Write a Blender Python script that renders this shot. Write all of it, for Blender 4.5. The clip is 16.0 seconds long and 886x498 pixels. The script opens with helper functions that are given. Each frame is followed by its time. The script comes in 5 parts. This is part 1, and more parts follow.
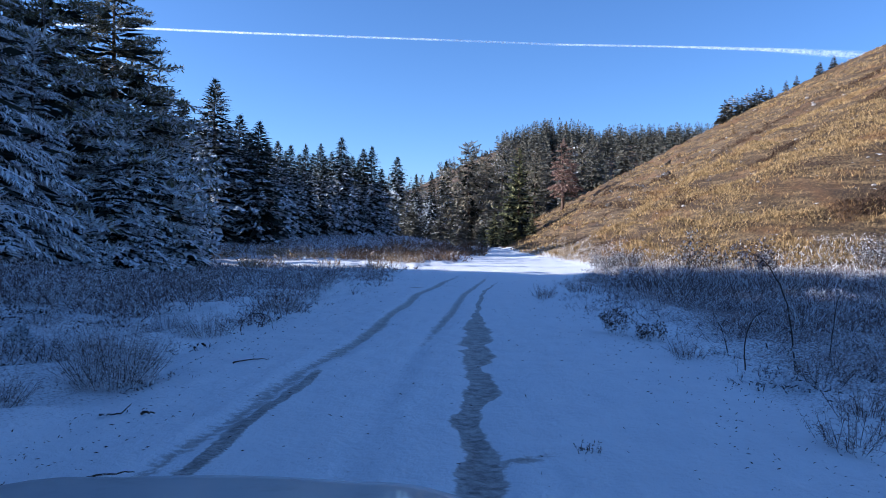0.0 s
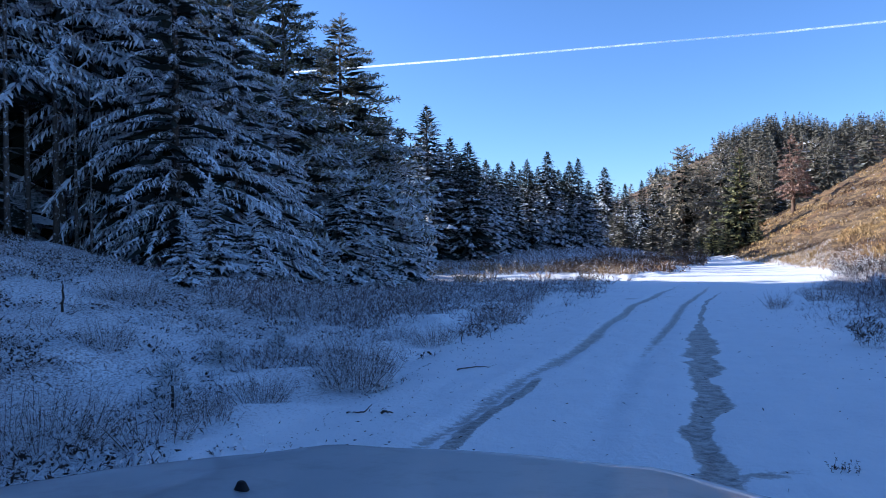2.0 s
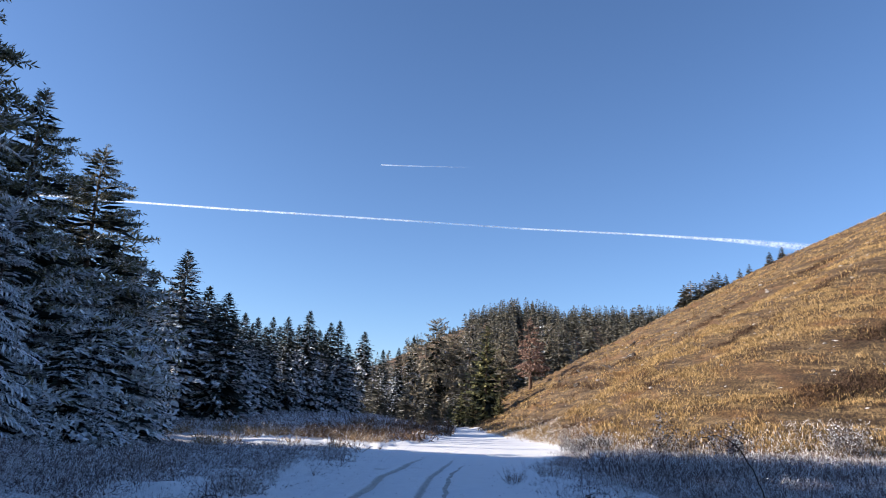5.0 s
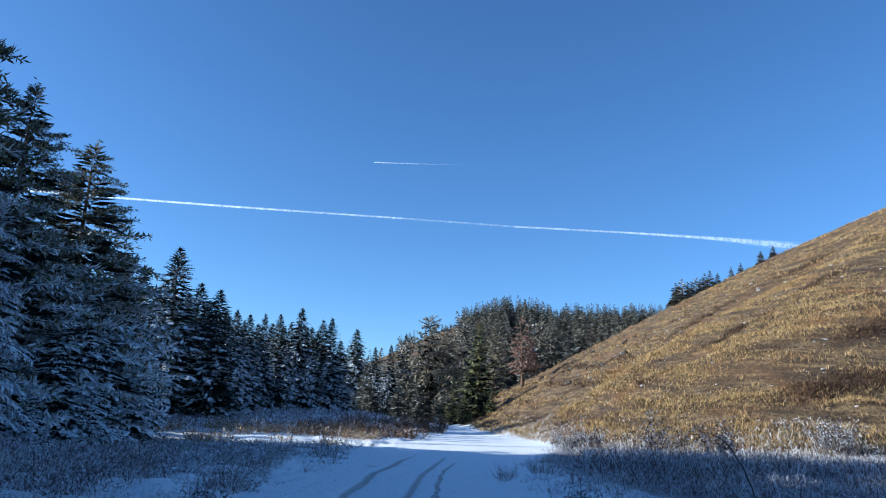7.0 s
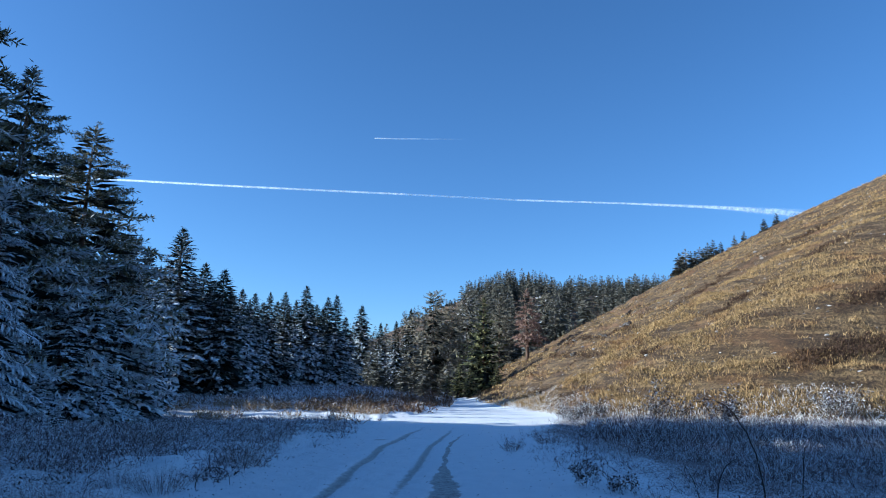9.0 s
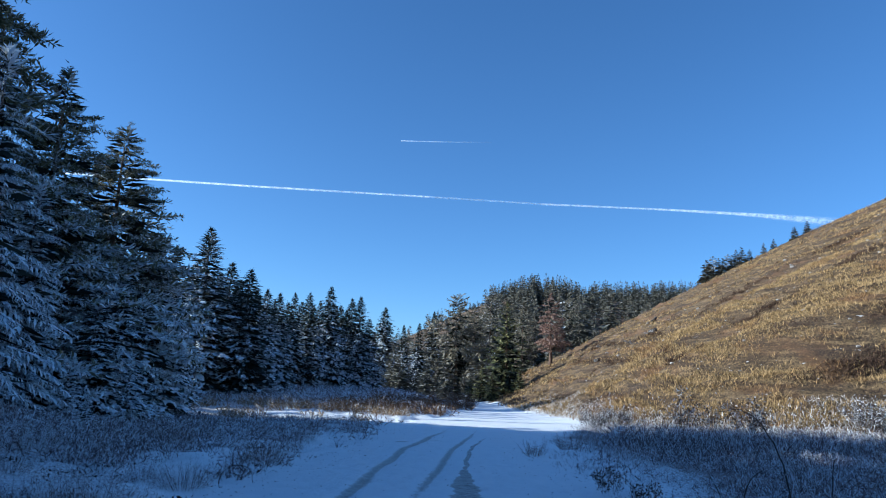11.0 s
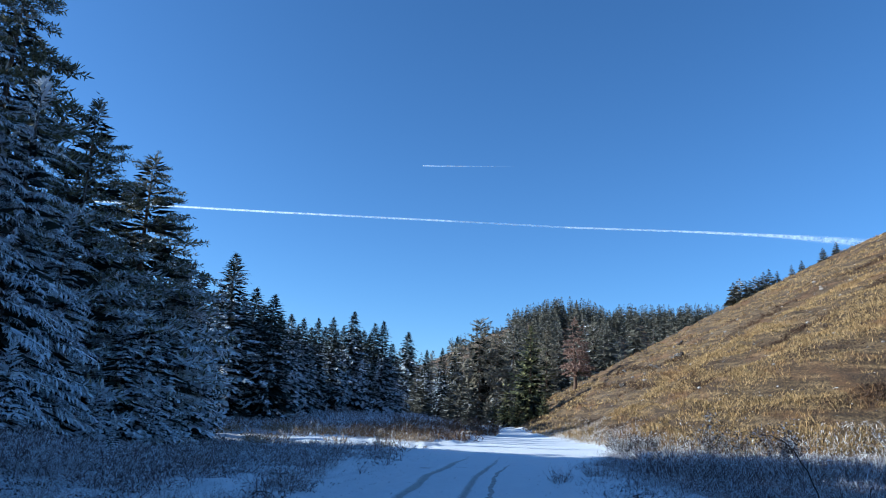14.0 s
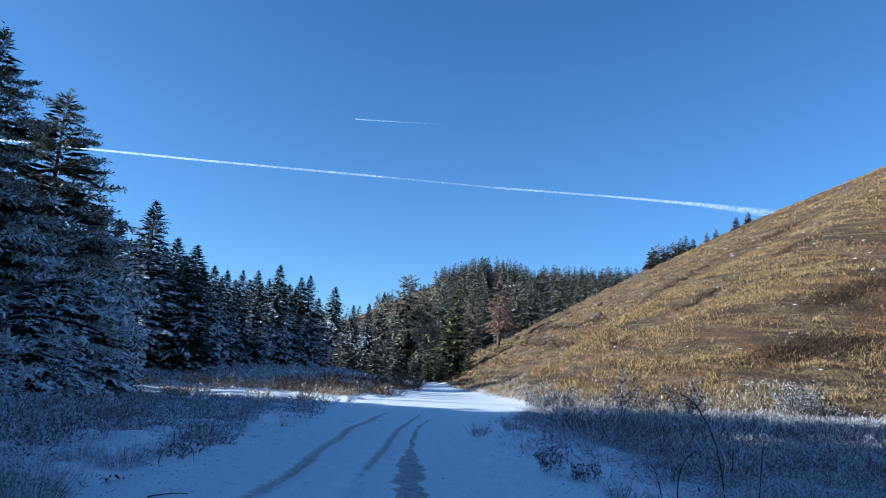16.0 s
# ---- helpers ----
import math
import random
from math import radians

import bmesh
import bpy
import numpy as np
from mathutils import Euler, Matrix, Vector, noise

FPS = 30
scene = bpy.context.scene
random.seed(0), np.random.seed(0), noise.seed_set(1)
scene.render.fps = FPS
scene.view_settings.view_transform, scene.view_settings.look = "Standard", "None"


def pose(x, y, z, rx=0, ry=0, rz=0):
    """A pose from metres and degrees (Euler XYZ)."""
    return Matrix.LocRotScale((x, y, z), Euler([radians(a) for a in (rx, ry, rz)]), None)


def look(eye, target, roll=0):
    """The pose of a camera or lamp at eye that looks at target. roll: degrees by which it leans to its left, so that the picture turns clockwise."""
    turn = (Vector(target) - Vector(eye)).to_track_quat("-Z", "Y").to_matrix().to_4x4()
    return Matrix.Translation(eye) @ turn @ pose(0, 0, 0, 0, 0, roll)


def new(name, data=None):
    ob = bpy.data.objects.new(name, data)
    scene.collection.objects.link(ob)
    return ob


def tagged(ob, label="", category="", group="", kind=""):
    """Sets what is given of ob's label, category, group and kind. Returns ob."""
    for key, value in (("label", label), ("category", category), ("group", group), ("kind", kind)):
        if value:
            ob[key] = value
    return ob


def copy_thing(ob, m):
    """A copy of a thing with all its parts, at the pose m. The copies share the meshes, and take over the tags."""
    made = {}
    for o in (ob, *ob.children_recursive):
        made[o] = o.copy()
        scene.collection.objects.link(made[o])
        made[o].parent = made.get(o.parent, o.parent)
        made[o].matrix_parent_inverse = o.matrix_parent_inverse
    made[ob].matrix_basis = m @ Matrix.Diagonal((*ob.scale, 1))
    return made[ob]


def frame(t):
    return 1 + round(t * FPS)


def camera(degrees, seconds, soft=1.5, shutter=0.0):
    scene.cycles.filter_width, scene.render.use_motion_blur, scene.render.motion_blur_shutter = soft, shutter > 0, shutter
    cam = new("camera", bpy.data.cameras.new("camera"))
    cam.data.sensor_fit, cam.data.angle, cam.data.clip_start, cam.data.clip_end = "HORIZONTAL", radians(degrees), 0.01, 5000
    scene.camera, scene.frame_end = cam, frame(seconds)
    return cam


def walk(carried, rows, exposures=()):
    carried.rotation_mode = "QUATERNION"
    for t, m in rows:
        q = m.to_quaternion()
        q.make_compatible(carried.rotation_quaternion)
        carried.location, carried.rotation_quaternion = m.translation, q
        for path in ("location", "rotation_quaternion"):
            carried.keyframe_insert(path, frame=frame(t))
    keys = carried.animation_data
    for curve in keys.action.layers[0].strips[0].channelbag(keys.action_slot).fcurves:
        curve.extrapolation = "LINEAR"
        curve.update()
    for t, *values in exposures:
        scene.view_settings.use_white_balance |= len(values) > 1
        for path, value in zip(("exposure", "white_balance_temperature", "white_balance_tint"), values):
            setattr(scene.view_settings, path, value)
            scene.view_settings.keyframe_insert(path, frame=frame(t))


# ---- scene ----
# the phone's exposure and white balance: seconds, stops, kelvin, tint
EXPO = [(0.0, 1.05, 4720, 14), (1.5, 1.15, 4750, 14), (2.5, 1.53, 4900, 16), (3.5, 1.63, 5000, 19), (4.0, 1.26, 5450, 14), (5.2, 1.12, 5500, 13), (7.3, 0.93, 4560, 3), (16.0, 0.86, 4500, 2)]
cam = camera(65.98, 16.0, soft=1.0)
# seconds, place of the camera in the parked car, yaw, pitch, roll
PATH = [
    (0.0, 0.053, 0.097, 1.529, -0.00, -1.10, -1.00),
    (0.5, 0.005, -0.003, 1.521, 4.22, 3.18, -2.52),
    (1.0, -0.021, 0.028, 1.490, 4.59, 0.86, -1.53),
    (1.5, -0.022, 0.024, 1.462, 13.12, -1.18, -0.70),
    (2.0, -0.013, -0.021, 1.476, 17.32, 0.13, 1.08),
    (2.5, -0.019, -0.013, 1.468, 17.60, -2.22, 1.27),
    (3.0, -0.014, -0.006, 1.461, 15.87, -4.27, 1.48),
    (3.5, -0.013, -0.005, 1.458, 15.59, -3.76, 0.76),
    (4.0, 0.021, 0.023, 1.515, 5.13, 2.72, -2.82),
    (4.5, 0.003, 0.031, 1.545, -1.10, 10.70, -3.49),
    (5.0, 0.003, 0.019, 1.520, -2.85, 13.71, -2.05),
    (7.5, 0.002, -0.006, 1.508, -3.57, 13.52, -2.18),
    (8.0, 0.002, -0.021, 1.500, -3.44, 13.58, -2.39),
    (8.5, 0.002, -0.020, 1.499, -3.54, 11.43, -1.13),
    (11.0, -0.003, -0.017, 1.499, -1.16, 11.63, -2.23),
    (11.5, -0.004, -0.020, 1.498, -0.91, 11.96, -2.44),
    (12.0, -0.006, -0.010, 1.501, -0.38, 12.76, -3.32),
    (12.5, -0.007, -0.022, 1.498, 0.62, 12.26, -2.85),
    (13.0, -0.007, -0.025, 1.497, 0.35, 12.48, -2.53),
    (13.5, -0.007, -0.024, 1.498, 0.18, 12.70, -2.76),
    (14.0, -0.004, -0.021, 1.500, 0.77, 13.58, -2.22),
    (14.5, 0.001, -0.016, 1.502, -0.23, 13.90, -1.78),
    (15.0, 0.006, 0.029, 1.514, -2.34, 11.69, -1.67),
    (15.5, 0.012, 0.016, 1.506, -2.72, 10.48, -3.05),
    (16.0, 0.015, -0.003, 1.499, -5.42, 10.25, -2.89),
]
walk(cam, [(t, pose(x, y, z, 90 + p, r, w)) for t, x, y, z, w, p, r in PATH], EXPO)

# ---------------------------------------------------------------- light
SUN_EL, SUN_AZ = 20.0, -92.0      # degrees; azimuth from +y towards +x
world = bpy.data.worlds.new("sky")
scene.world = world
world.use_nodes = True
wt = world.node_tree
wt.nodes.clear()
sky = wt.nodes.new("ShaderNodeTexSky")
sky.sky_type = "NISHITA"
sky.sun_disc = False
sky.sun_elevation = radians(SUN_EL)
sky.sun_rotation = radians(SUN_AZ)
sky.altitude = 1500
sky.air_density, sky.dust_density, sky.ozone_density = 1.0, 1.3, 2.2
bg = wt.nodes.new("ShaderNodeBackground")
bg.inputs["Strength"].default_value = 0.077
wo = wt.nodes.new("ShaderNodeOutputWorld")
wt.links.new(sky.outputs[0], bg.inputs[0])
wt.links.new(bg.outputs[0], wo.inputs[0])

sun_data = bpy.data.lights.new("sun", "SUN")
sun_data.energy = 5.0
sun_data.angle = radians(0.53)
sun_data.color = (1.0, 0.80, 0.55)
sun = new("sun", sun_data)
sdir = Vector((math.sin(radians(SUN_AZ)) * math.cos(radians(SUN_EL)), math.cos(radians(SUN_AZ)) * math.cos(radians(SUN_EL)), math.sin(radians(SUN_EL))))
sun.matrix_world = look(sdir * 200, (0, 0, 0))


# ---------------------------------------------------------------- materials
class Mat:
    """A small builder of node materials."""

    def __init__(self, name):
        self.mat = bpy.data.materials.new(name)
        self.mat.use_nodes = True
        self.t = self.mat.node_tree
        self.bsdf = self.t.nodes["Principled BSDF"]
        self.out = self.t.nodes["Material Output"]

    def node(self, kind, **values):
        n = self.t.nodes.new(kind)
        for k, v in values.items():
            n.inputs[k.replace("_", " ")].default_value = v
        return n

    def link(self, a, b):
        self.t.links.new(a, b)

    def coords(self):
        return self.t.nodes.new("ShaderNodeTexCoord").outputs["Object"]

    def noise(self, scale, detail=4, rough=0.55, vec=None, stretch=None):
        n = self.node("ShaderNodeTexNoise", Scale=scale, Detail=detail, Roughness=rough)
        v = vec or self.coords()
        if stretch:
            m = self.t.nodes.new("ShaderNodeMapping")
            m.inputs["Scale"].default_value = stretch
            self.link(v, m.inputs["Vector"])
            v = m.outputs[0]
        self.link(v, n.inputs["Vector"])
        return n.outputs["Fac"]

    def ramp(self, fac, lo, hi, a=0.0, b=1.0):
        n = self.t.nodes.new("ShaderNodeMapRange")
        n.inputs["From Min"].default_value, n.inputs["From Max"].default_value = lo, hi
        n.inputs["To Min"].default_value, n.inputs["To Max"].default_value = a, b
        self.link(fac, n.inputs["Value"])
        return n.outputs[0]

    def math(self, op, a, b):
        n = self.t.nodes.new("ShaderNodeMath")
        n.operation = op
        for i, v in enumerate((a, b)):
            if isinstance(v, (int, float)):
                n.inputs[i].default_value = v
            else:
                self.link(v, n.inputs[i])
        return n.outputs[0]

    def mix(self, fac, a, b):
        n = self.t.nodes.new("ShaderNodeMix")
        n.data_type = "RGBA"
        if isinstance(fac, (int, float)):
            n.inputs[0].default_value = fac
        else:
            self.link(fac, n.inputs[0])
        for i, v in ((6, a), (7, b)):
            if isinstance(v, tuple):
                n.inputs[i].default_value = (*v, 1)
            else:
                self.link(v, n.inputs[i])
        return n.outputs[2]

    def attr(self, name):
        n = self.t.nodes.new("ShaderNodeAttribute")
        n.attribute_name = name
        return n.outputs["Fac"]

    def island(self):
        return self.t.nodes.new("ShaderNodeNewGeometry").outputs["Random Per Island"]

    def normal_z(self):
        s = self.t.nodes.new("ShaderNodeSeparateXYZ")
        self.link(self.t.nodes.new("ShaderNodeNewGeometry").outputs["True Normal"], s.inputs[0])
        return s.outputs["Z"]

    def obj_random(self):
        return self.t.nodes.new("ShaderNodeObjectInfo").outputs["Random"]

    def done(self, colour, rough=0.8, bump=None, strength=0.4, distance=0.02, **more):
        if isinstance(colour, tuple):
            self.bsdf.inputs["Base Color"].default_value = (*colour, 1)
        else:
            self.link(colour, self.bsdf.inputs["Base Color"])
        if isinstance(rough, (int, float)):
            self.bsdf.inputs["Roughness"].default_value = rough
        else:
            self.link(rough, self.bsdf.inputs["Roughness"])
        for k, v in more.items():
            self.bsdf.inputs[k.replace("_", " ")].default_value = v
        if bump is not None:
            b = self.node("ShaderNodeBump", Strength=strength, Distance=distance)
            self.link(bump, b.inputs["Height"])
            self.link(b.outputs[0], self.bsdf.inputs["Normal"])
        return self.mat


def make_ground():
    m = Mat("snowy_ground")
    co = m.coords()
    wear, veg, gold = m.attr("wear"), m.attr("veg"), m.attr("gold")
    big, mid, fine = m.noise(0.35, 3, vec=co), m.noise(2.2, 5, vec=co), m.noise(14, 6, 0.65, vec=co)
    snow = m.mix(mid, (0.74, 0.755, 0.78), (0.865, 0.87, 0.88))
    # trodden, icy slush in the wheel tracks
    streak = m.noise(10, 6, 0.75, vec=co, stretch=(0.8, 1.3, 1))
    slush = m.mix(m.ramp(streak, 0.35, 0.65), (0.09, 0.084, 0.08), (0.50, 0.48, 0.46))
    w = m.ramp(m.math("ADD", m.math("MULTIPLY", wear, 1.25), m.math("MULTIPLY", m.math("SUBTRACT", streak, 0.5), 1.3)), 0.40, 0.60)
    col = m.mix(w, snow, slush)
    # dry litter showing through thin snow
    grit = m.noise(30, 5, 0.7, vec=co)
    litter = m.mix(grit, (0.06, 0.048, 0.046), (0.24, 0.19, 0.175))
    thin = m.math("ADD", m.math("MULTIPLY", m.math("SUBTRACT", grit, 0.5), 3.6), m.math("MULTIPLY", m.math("SUBTRACT", big, 0.5), 1.0))
    v = m.ramp(m.math("ADD", thin, m.math("MULTIPLY", veg, 0.75)), 0.35, 1.05)
    col = m.mix(m.math("MULTIPLY", v, m.ramp(veg, 0.0, 0.25)), col, litter)
    # bleached mountain grass with bare earth in streaks along the slope
    s1 = m.noise(1.0, 4, 0.6, vec=co, stretch=(0.1, 0.1, 1.8))
    s2 = m.noise(1.6, 5, 0.65, vec=co, stretch=(0.25, 0.25, 2.4))
    grass = m.mix(m.ramp(s2, 0.4, 0.6), (0.078, 0.05, 0.024), (0.30, 0.205, 0.094))
    grass = m.mix(m.ramp(s1, 0.5, 0.55, 0, 0.8), grass, (0.085, 0.052, 0.026))
    s3 = m.noise(3.0, 5, 0.75, vec=co, stretch=(0.8, 0.8, 1.6))
    grass = m.mix(m.ramp(s3, 0.5, 0.62, 0, 0.75), grass, (0.085, 0.055, 0.03))
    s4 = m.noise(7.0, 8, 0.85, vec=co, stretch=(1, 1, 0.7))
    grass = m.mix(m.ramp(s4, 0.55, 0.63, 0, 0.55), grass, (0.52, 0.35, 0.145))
    # near-black noise puts the fine shadow between tufts into the colour
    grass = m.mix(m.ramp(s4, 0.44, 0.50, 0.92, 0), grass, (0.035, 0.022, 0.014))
    s5 = m.noise(0.22, 4, 0.6, vec=co, stretch=(1, 0.6, 2.0))
    grass = m.mix(m.ramp(s5, 0.54, 0.64, 0, 0.5), grass, (0.2, 0.105, 0.045))
    # scraps of snow left between the tufts
    grass = m.mix(m.ramp(m.noise(2.6, 3, 0.6, vec=co, stretch=(0.7, 0.7, 1.5)), 0.69, 0.715, 0, 0.9), grass, (0.74, 0.74, 0.75))
    g = m.ramp(m.math("ADD", gold, m.math("MULTIPLY", m.math("SUBTRACT", fine, 0.5), 0.9)), 0.42, 0.62)
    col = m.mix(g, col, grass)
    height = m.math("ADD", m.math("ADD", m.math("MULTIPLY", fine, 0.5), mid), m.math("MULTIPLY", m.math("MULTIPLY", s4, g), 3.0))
    return m.done(col, m.ramp(w, 0, 1, 0.75, 0.42), height, 0.75, 0.06, Specular_IOR_Level=0.3)


def make_needles(name, dark, light, frost, rough=0.75, frost_colour=(0.82, 0.85, 0.90), fade=None, grain=12):
    """Conifer needles; frost is the share of the twigs that carry rime, which thins out between the two heights of fade."""
    m = Mat(name)
    isl = m.island()
    co = m.coords()
    patch = m.noise(0.8, 3, vec=co)
    fine = m.noise(grain, 4, 0.7, vec=co)
    col = m.mix(m.ramp(m.math("ADD", m.math("MULTIPLY", isl, 0.5), m.math("MULTIPLY", patch, 0.5)), 0.2, 0.8), dark, light)
    tone = m.math("ADD", m.ramp(m.obj_random(), 0, 1, -0.06, 0.06), m.math("MULTIPLY", m.math("ABSOLUTE", m.normal_z(), 0), 0.42))
    tone = m.math("SUBTRACT", tone, 0.19)
    if fade:
        s = m.t.nodes.new("ShaderNodeSeparateXYZ")
        m.link(co, s.inputs[0])
        tone = m.math("ADD", tone, m.ramp(s.outputs["Z"], fade[0], fade[1], 0.0, -0.34))
    f = m.math("ADD", m.math("ADD", m.math("MULTIPLY", isl, 0.32), m.math("MULTIPLY", fine, 0.66)), m.math("ADD", m.math("MULTIPLY", patch, 0.35), tone))
    f = m.ramp(f, 1.0 - frost * 0.75, 1.18 - frost * 0.75, 0.0, 0.9)
    return m.done(m.mix(f, col, frost_colour), rough, Specular_IOR_Level=0.25)


def make_bark(name, a, b, frost=0.0):
    m = Mat(name)
    n = m.noise(7, 6, 0.65, stretch=(1, 1, 0.22))
    col = m.mix(m.ramp(n, 0.3, 0.7), a, b)
    if frost:
        col = m.mix(m.ramp(m.noise(11, 4), 0.62 - frost * 0.2, 0.7), col, (0.7, 0.73, 0.78))
    return m.done(col, 0.9, n, 0.8, 0.03)


def make_dry(name, a, b, frost):
    """Dry stalks and twigs, part of them coated with rime."""
    m = Mat(name)
    isl = m.island()
    n = m.noise(6, 4, 0.6)
    col = m.mix(m.ramp(isl, 0, 1), a, b)
    f = m.ramp(m.math("ADD", m.math("MULTIPLY", isl, 0.6), m.math("MULTIPLY", n, 0.6)), 0.85 - frost * 0.6, 1.0 - frost * 0.6, 0, 0.9)
    return m.done(m.mix(f, col, (0.76, 0.78, 0.82)), 0.85, Specular_IOR_Level=0.2)


def make_straw():
    """Bleached grass, straw-coloured with russet stretches."""
    m = Mat("bleached_grass")
    isl = m.island()
    co = m.coords()
    patch = m.noise(0.22, 4, 0.6, vec=co, stretch=(1, 0.6, 2.0))
    straw = m.mix(isl, (0.12, 0.08, 0.04), (0.56, 0.395, 0.175))
    russet = m.mix(isl, (0.1, 0.055, 0.028), (0.38, 0.225, 0.098))
    return m.done(m.mix(m.ramp(patch, 0.52, 0.64, 0, 0.8), straw, russet), 0.85, Specular_IOR_Level=0.2)


def make_paint():
    m = Mat("silver_car_paint")
    dirt = m.noise(5, 6, 0.7)
    col = m.mix(m.ramp(dirt, 0.5, 0.8), (0.46, 0.48, 0.50), (0.34, 0.34, 0.34))
    return m.done(col, m.ramp(dirt, 0.3, 0.8, 0.42, 0.6), Metallic=0.25, Coat_Weight=0.6, Coat_Roughness=0.05)


def make_plain(name, a, b, scale, rough, bump=0.2, **more):
    m = Mat(name)
    n = m.noise(scale, 5, 0.6)
    return m.done(m.mix(n, a, b), rough, n, bump, 0.004, **more)


def make_contrail():
    m = Mat("contrail_vapour")
    u = m.t.nodes.new("ShaderNodeAttribute")
    u.attribute_name = "edge"
    n = m.node("ShaderNodeTexNoise", Scale=0.05, Detail=6, Roughness=0.7)
    m.link(m.coords(), n.inputs["Vector"])
    a = m.math("MULTIPLY", u.outputs["Fac"], m.ramp(n.outputs["Fac"], 0.3, 0.62, 0.25, 1.0))
    tr, df, tl, sh = (m.t.nodes.new(k) for k in ("ShaderNodeBsdfTransparent", "ShaderNodeBsdfDiffuse", "ShaderNodeBsdfTranslucent", "ShaderNodeMixShader"))
    df.inputs["Color"].default_value = tl.inputs["Color"].default_value = (0.95, 0.96, 0.97, 1)
    ad = m.t.nodes.new("ShaderNodeAddShader")
    m.link(df.outputs[0], ad.inputs[0])
    m.link(tl.outputs[0], ad.inputs[1])
    m.link(a, sh.inputs[0])
    m.link(tr.outputs[0], sh.inputs[1])
    m.link(ad.outputs[0], sh.inputs[2])
    m.link(sh.outputs[0], m.out.inputs["Surface"])
    return m.mat


GROUND = make_ground()
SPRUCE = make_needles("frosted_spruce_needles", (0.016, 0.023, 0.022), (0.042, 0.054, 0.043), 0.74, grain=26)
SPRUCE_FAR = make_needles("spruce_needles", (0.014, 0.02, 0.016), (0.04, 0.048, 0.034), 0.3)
SPRUCE_ROW = make_needles("row_spruce_needles", (0.016, 0.024, 0.02), (0.045, 0.055, 0.036), 0.56, fade=(6.5, 12.0))
SPRUCE_YOUNG = make_needles("young_spruce_needles", (0.02, 0.028, 0.026), (0.045, 0.056, 0.044), 0.62, grain=20)
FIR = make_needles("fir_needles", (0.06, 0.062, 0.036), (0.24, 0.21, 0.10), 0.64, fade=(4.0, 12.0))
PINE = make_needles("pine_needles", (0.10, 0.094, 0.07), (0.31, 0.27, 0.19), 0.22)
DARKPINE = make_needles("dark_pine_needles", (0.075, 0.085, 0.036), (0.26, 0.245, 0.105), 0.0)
RUST = make_needles("dead_rusty_needles", (0.16, 0.1, 0.078), (0.34, 0.225, 0.17), 0.1)
HILLTREE = make_needles("hill_tree_needles", (0.045, 0.05, 0.042), (0.19, 0.175, 0.135), 0.06)
# almost black: the colour carries the shade inside the crowns
INNER = make_needles("shade_dark_inner_needles", (0.012, 0.017, 0.014), (0.03, 0.036, 0.027), -0.3)
BARK = make_bark("spruce_bark", (0.035, 0.028, 0.022), (0.12, 0.095, 0.075), 0.3)
PINEBARK = make_bark("pine_bark", (0.06, 0.04, 0.028), (0.18, 0.11, 0.07))
FROSTWEED = make_dry("frosted_weeds", (0.045, 0.036, 0.036), (0.2, 0.16, 0.155), 0.68)
WEED = make_dry("dry_weeds", (0.09, 0.062, 0.056), (0.29, 0.215, 0.19), 0.38)
TAWNY = make_dry("tawny_weeds", (0.13, 0.085, 0.05), (0.42, 0.29, 0.15), 0.16)
MAUVE = make_dry("mauve_frosted_weeds", (0.09, 0.068, 0.066), (0.26, 0.2, 0.195), 0.5)
MEADOW = make_dry("shaded_meadow_weeds", (0.085, 0.068, 0.072), (0.25, 0.2, 0.205), 0.42)
LEAF = make_dry("dark_frozen_leaves", (0.02, 0.016, 0.014), (0.07, 0.05, 0.04), 0.05)
DARKWEED = make_dry("dark_dead_weeds", (0.035, 0.026, 0.022), (0.11, 0.078, 0.06), 0.2)
THICKET = make_dry("bare_thicket_twigs", (0.04, 0.026, 0.018), (0.14, 0.088, 0.055), -0.4)
TWIG = make_bark("dead_wood", (0.02, 0.016, 0.013), (0.07, 0.052, 0.04), 0.15)
GRASS = make_straw()
FROSTGRASS = make_dry("frost_touched_grass", (0.16, 0.105, 0.06), (0.46, 0.33, 0.18), 0.46)
SHRUBTWIG = make_dry("frosted_shrub_twigs", (0.11, 0.085, 0.085), (0.27, 0.22, 0.22), 0.66)
HOARTWIG = make_dry("hoarfrosted_dark_twigs", (0.035, 0.03, 0.034), (0.12, 0.1, 0.105), 0.32)
HOARBUSH = make_dry("hoarfrosted_bush_twigs", (0.05, 0.04, 0.038), (0.16, 0.125, 0.115), 0.72)
RUSSET = make_dry("russet_brush", (0.06, 0.034, 0.022), (0.26, 0.16, 0.085), 0.08)
STONE = make_plain("pale_stone", (0.22, 0.20, 0.18), (0.48, 0.45, 0.42), 6, 0.9, 0.5)
PAINT = make_paint()
# mirror-like metal of the tube added for the bonnet's glint
BRIGHT = make_plain("glint_metal", (0.75, 0.75, 0.76), (0.9, 0.9, 0.9), 30, 0.18, 0.1, Metallic=1.0)
RUBBER = make_plain("black_rubber", (0.012, 0.012, 0.013), (0.03, 0.03, 0.032), 40, 0.7, 0.2, Specular_IOR_Level=0.25)
PLASTIC = make_plain("black_plastic", (0.010, 0.010, 0.012), (0.022, 0.022, 0.024), 60, 0.7, 0.2, Specular_IOR_Level=0.15)
DASH = make_plain("dark_dashboard_plastic", (0.026, 0.020, 0.026), (0.044, 0.036, 0.044), 90, 0.85, 0.4, Specular_IOR_Level=0.1)
VAPOUR = make_contrail()


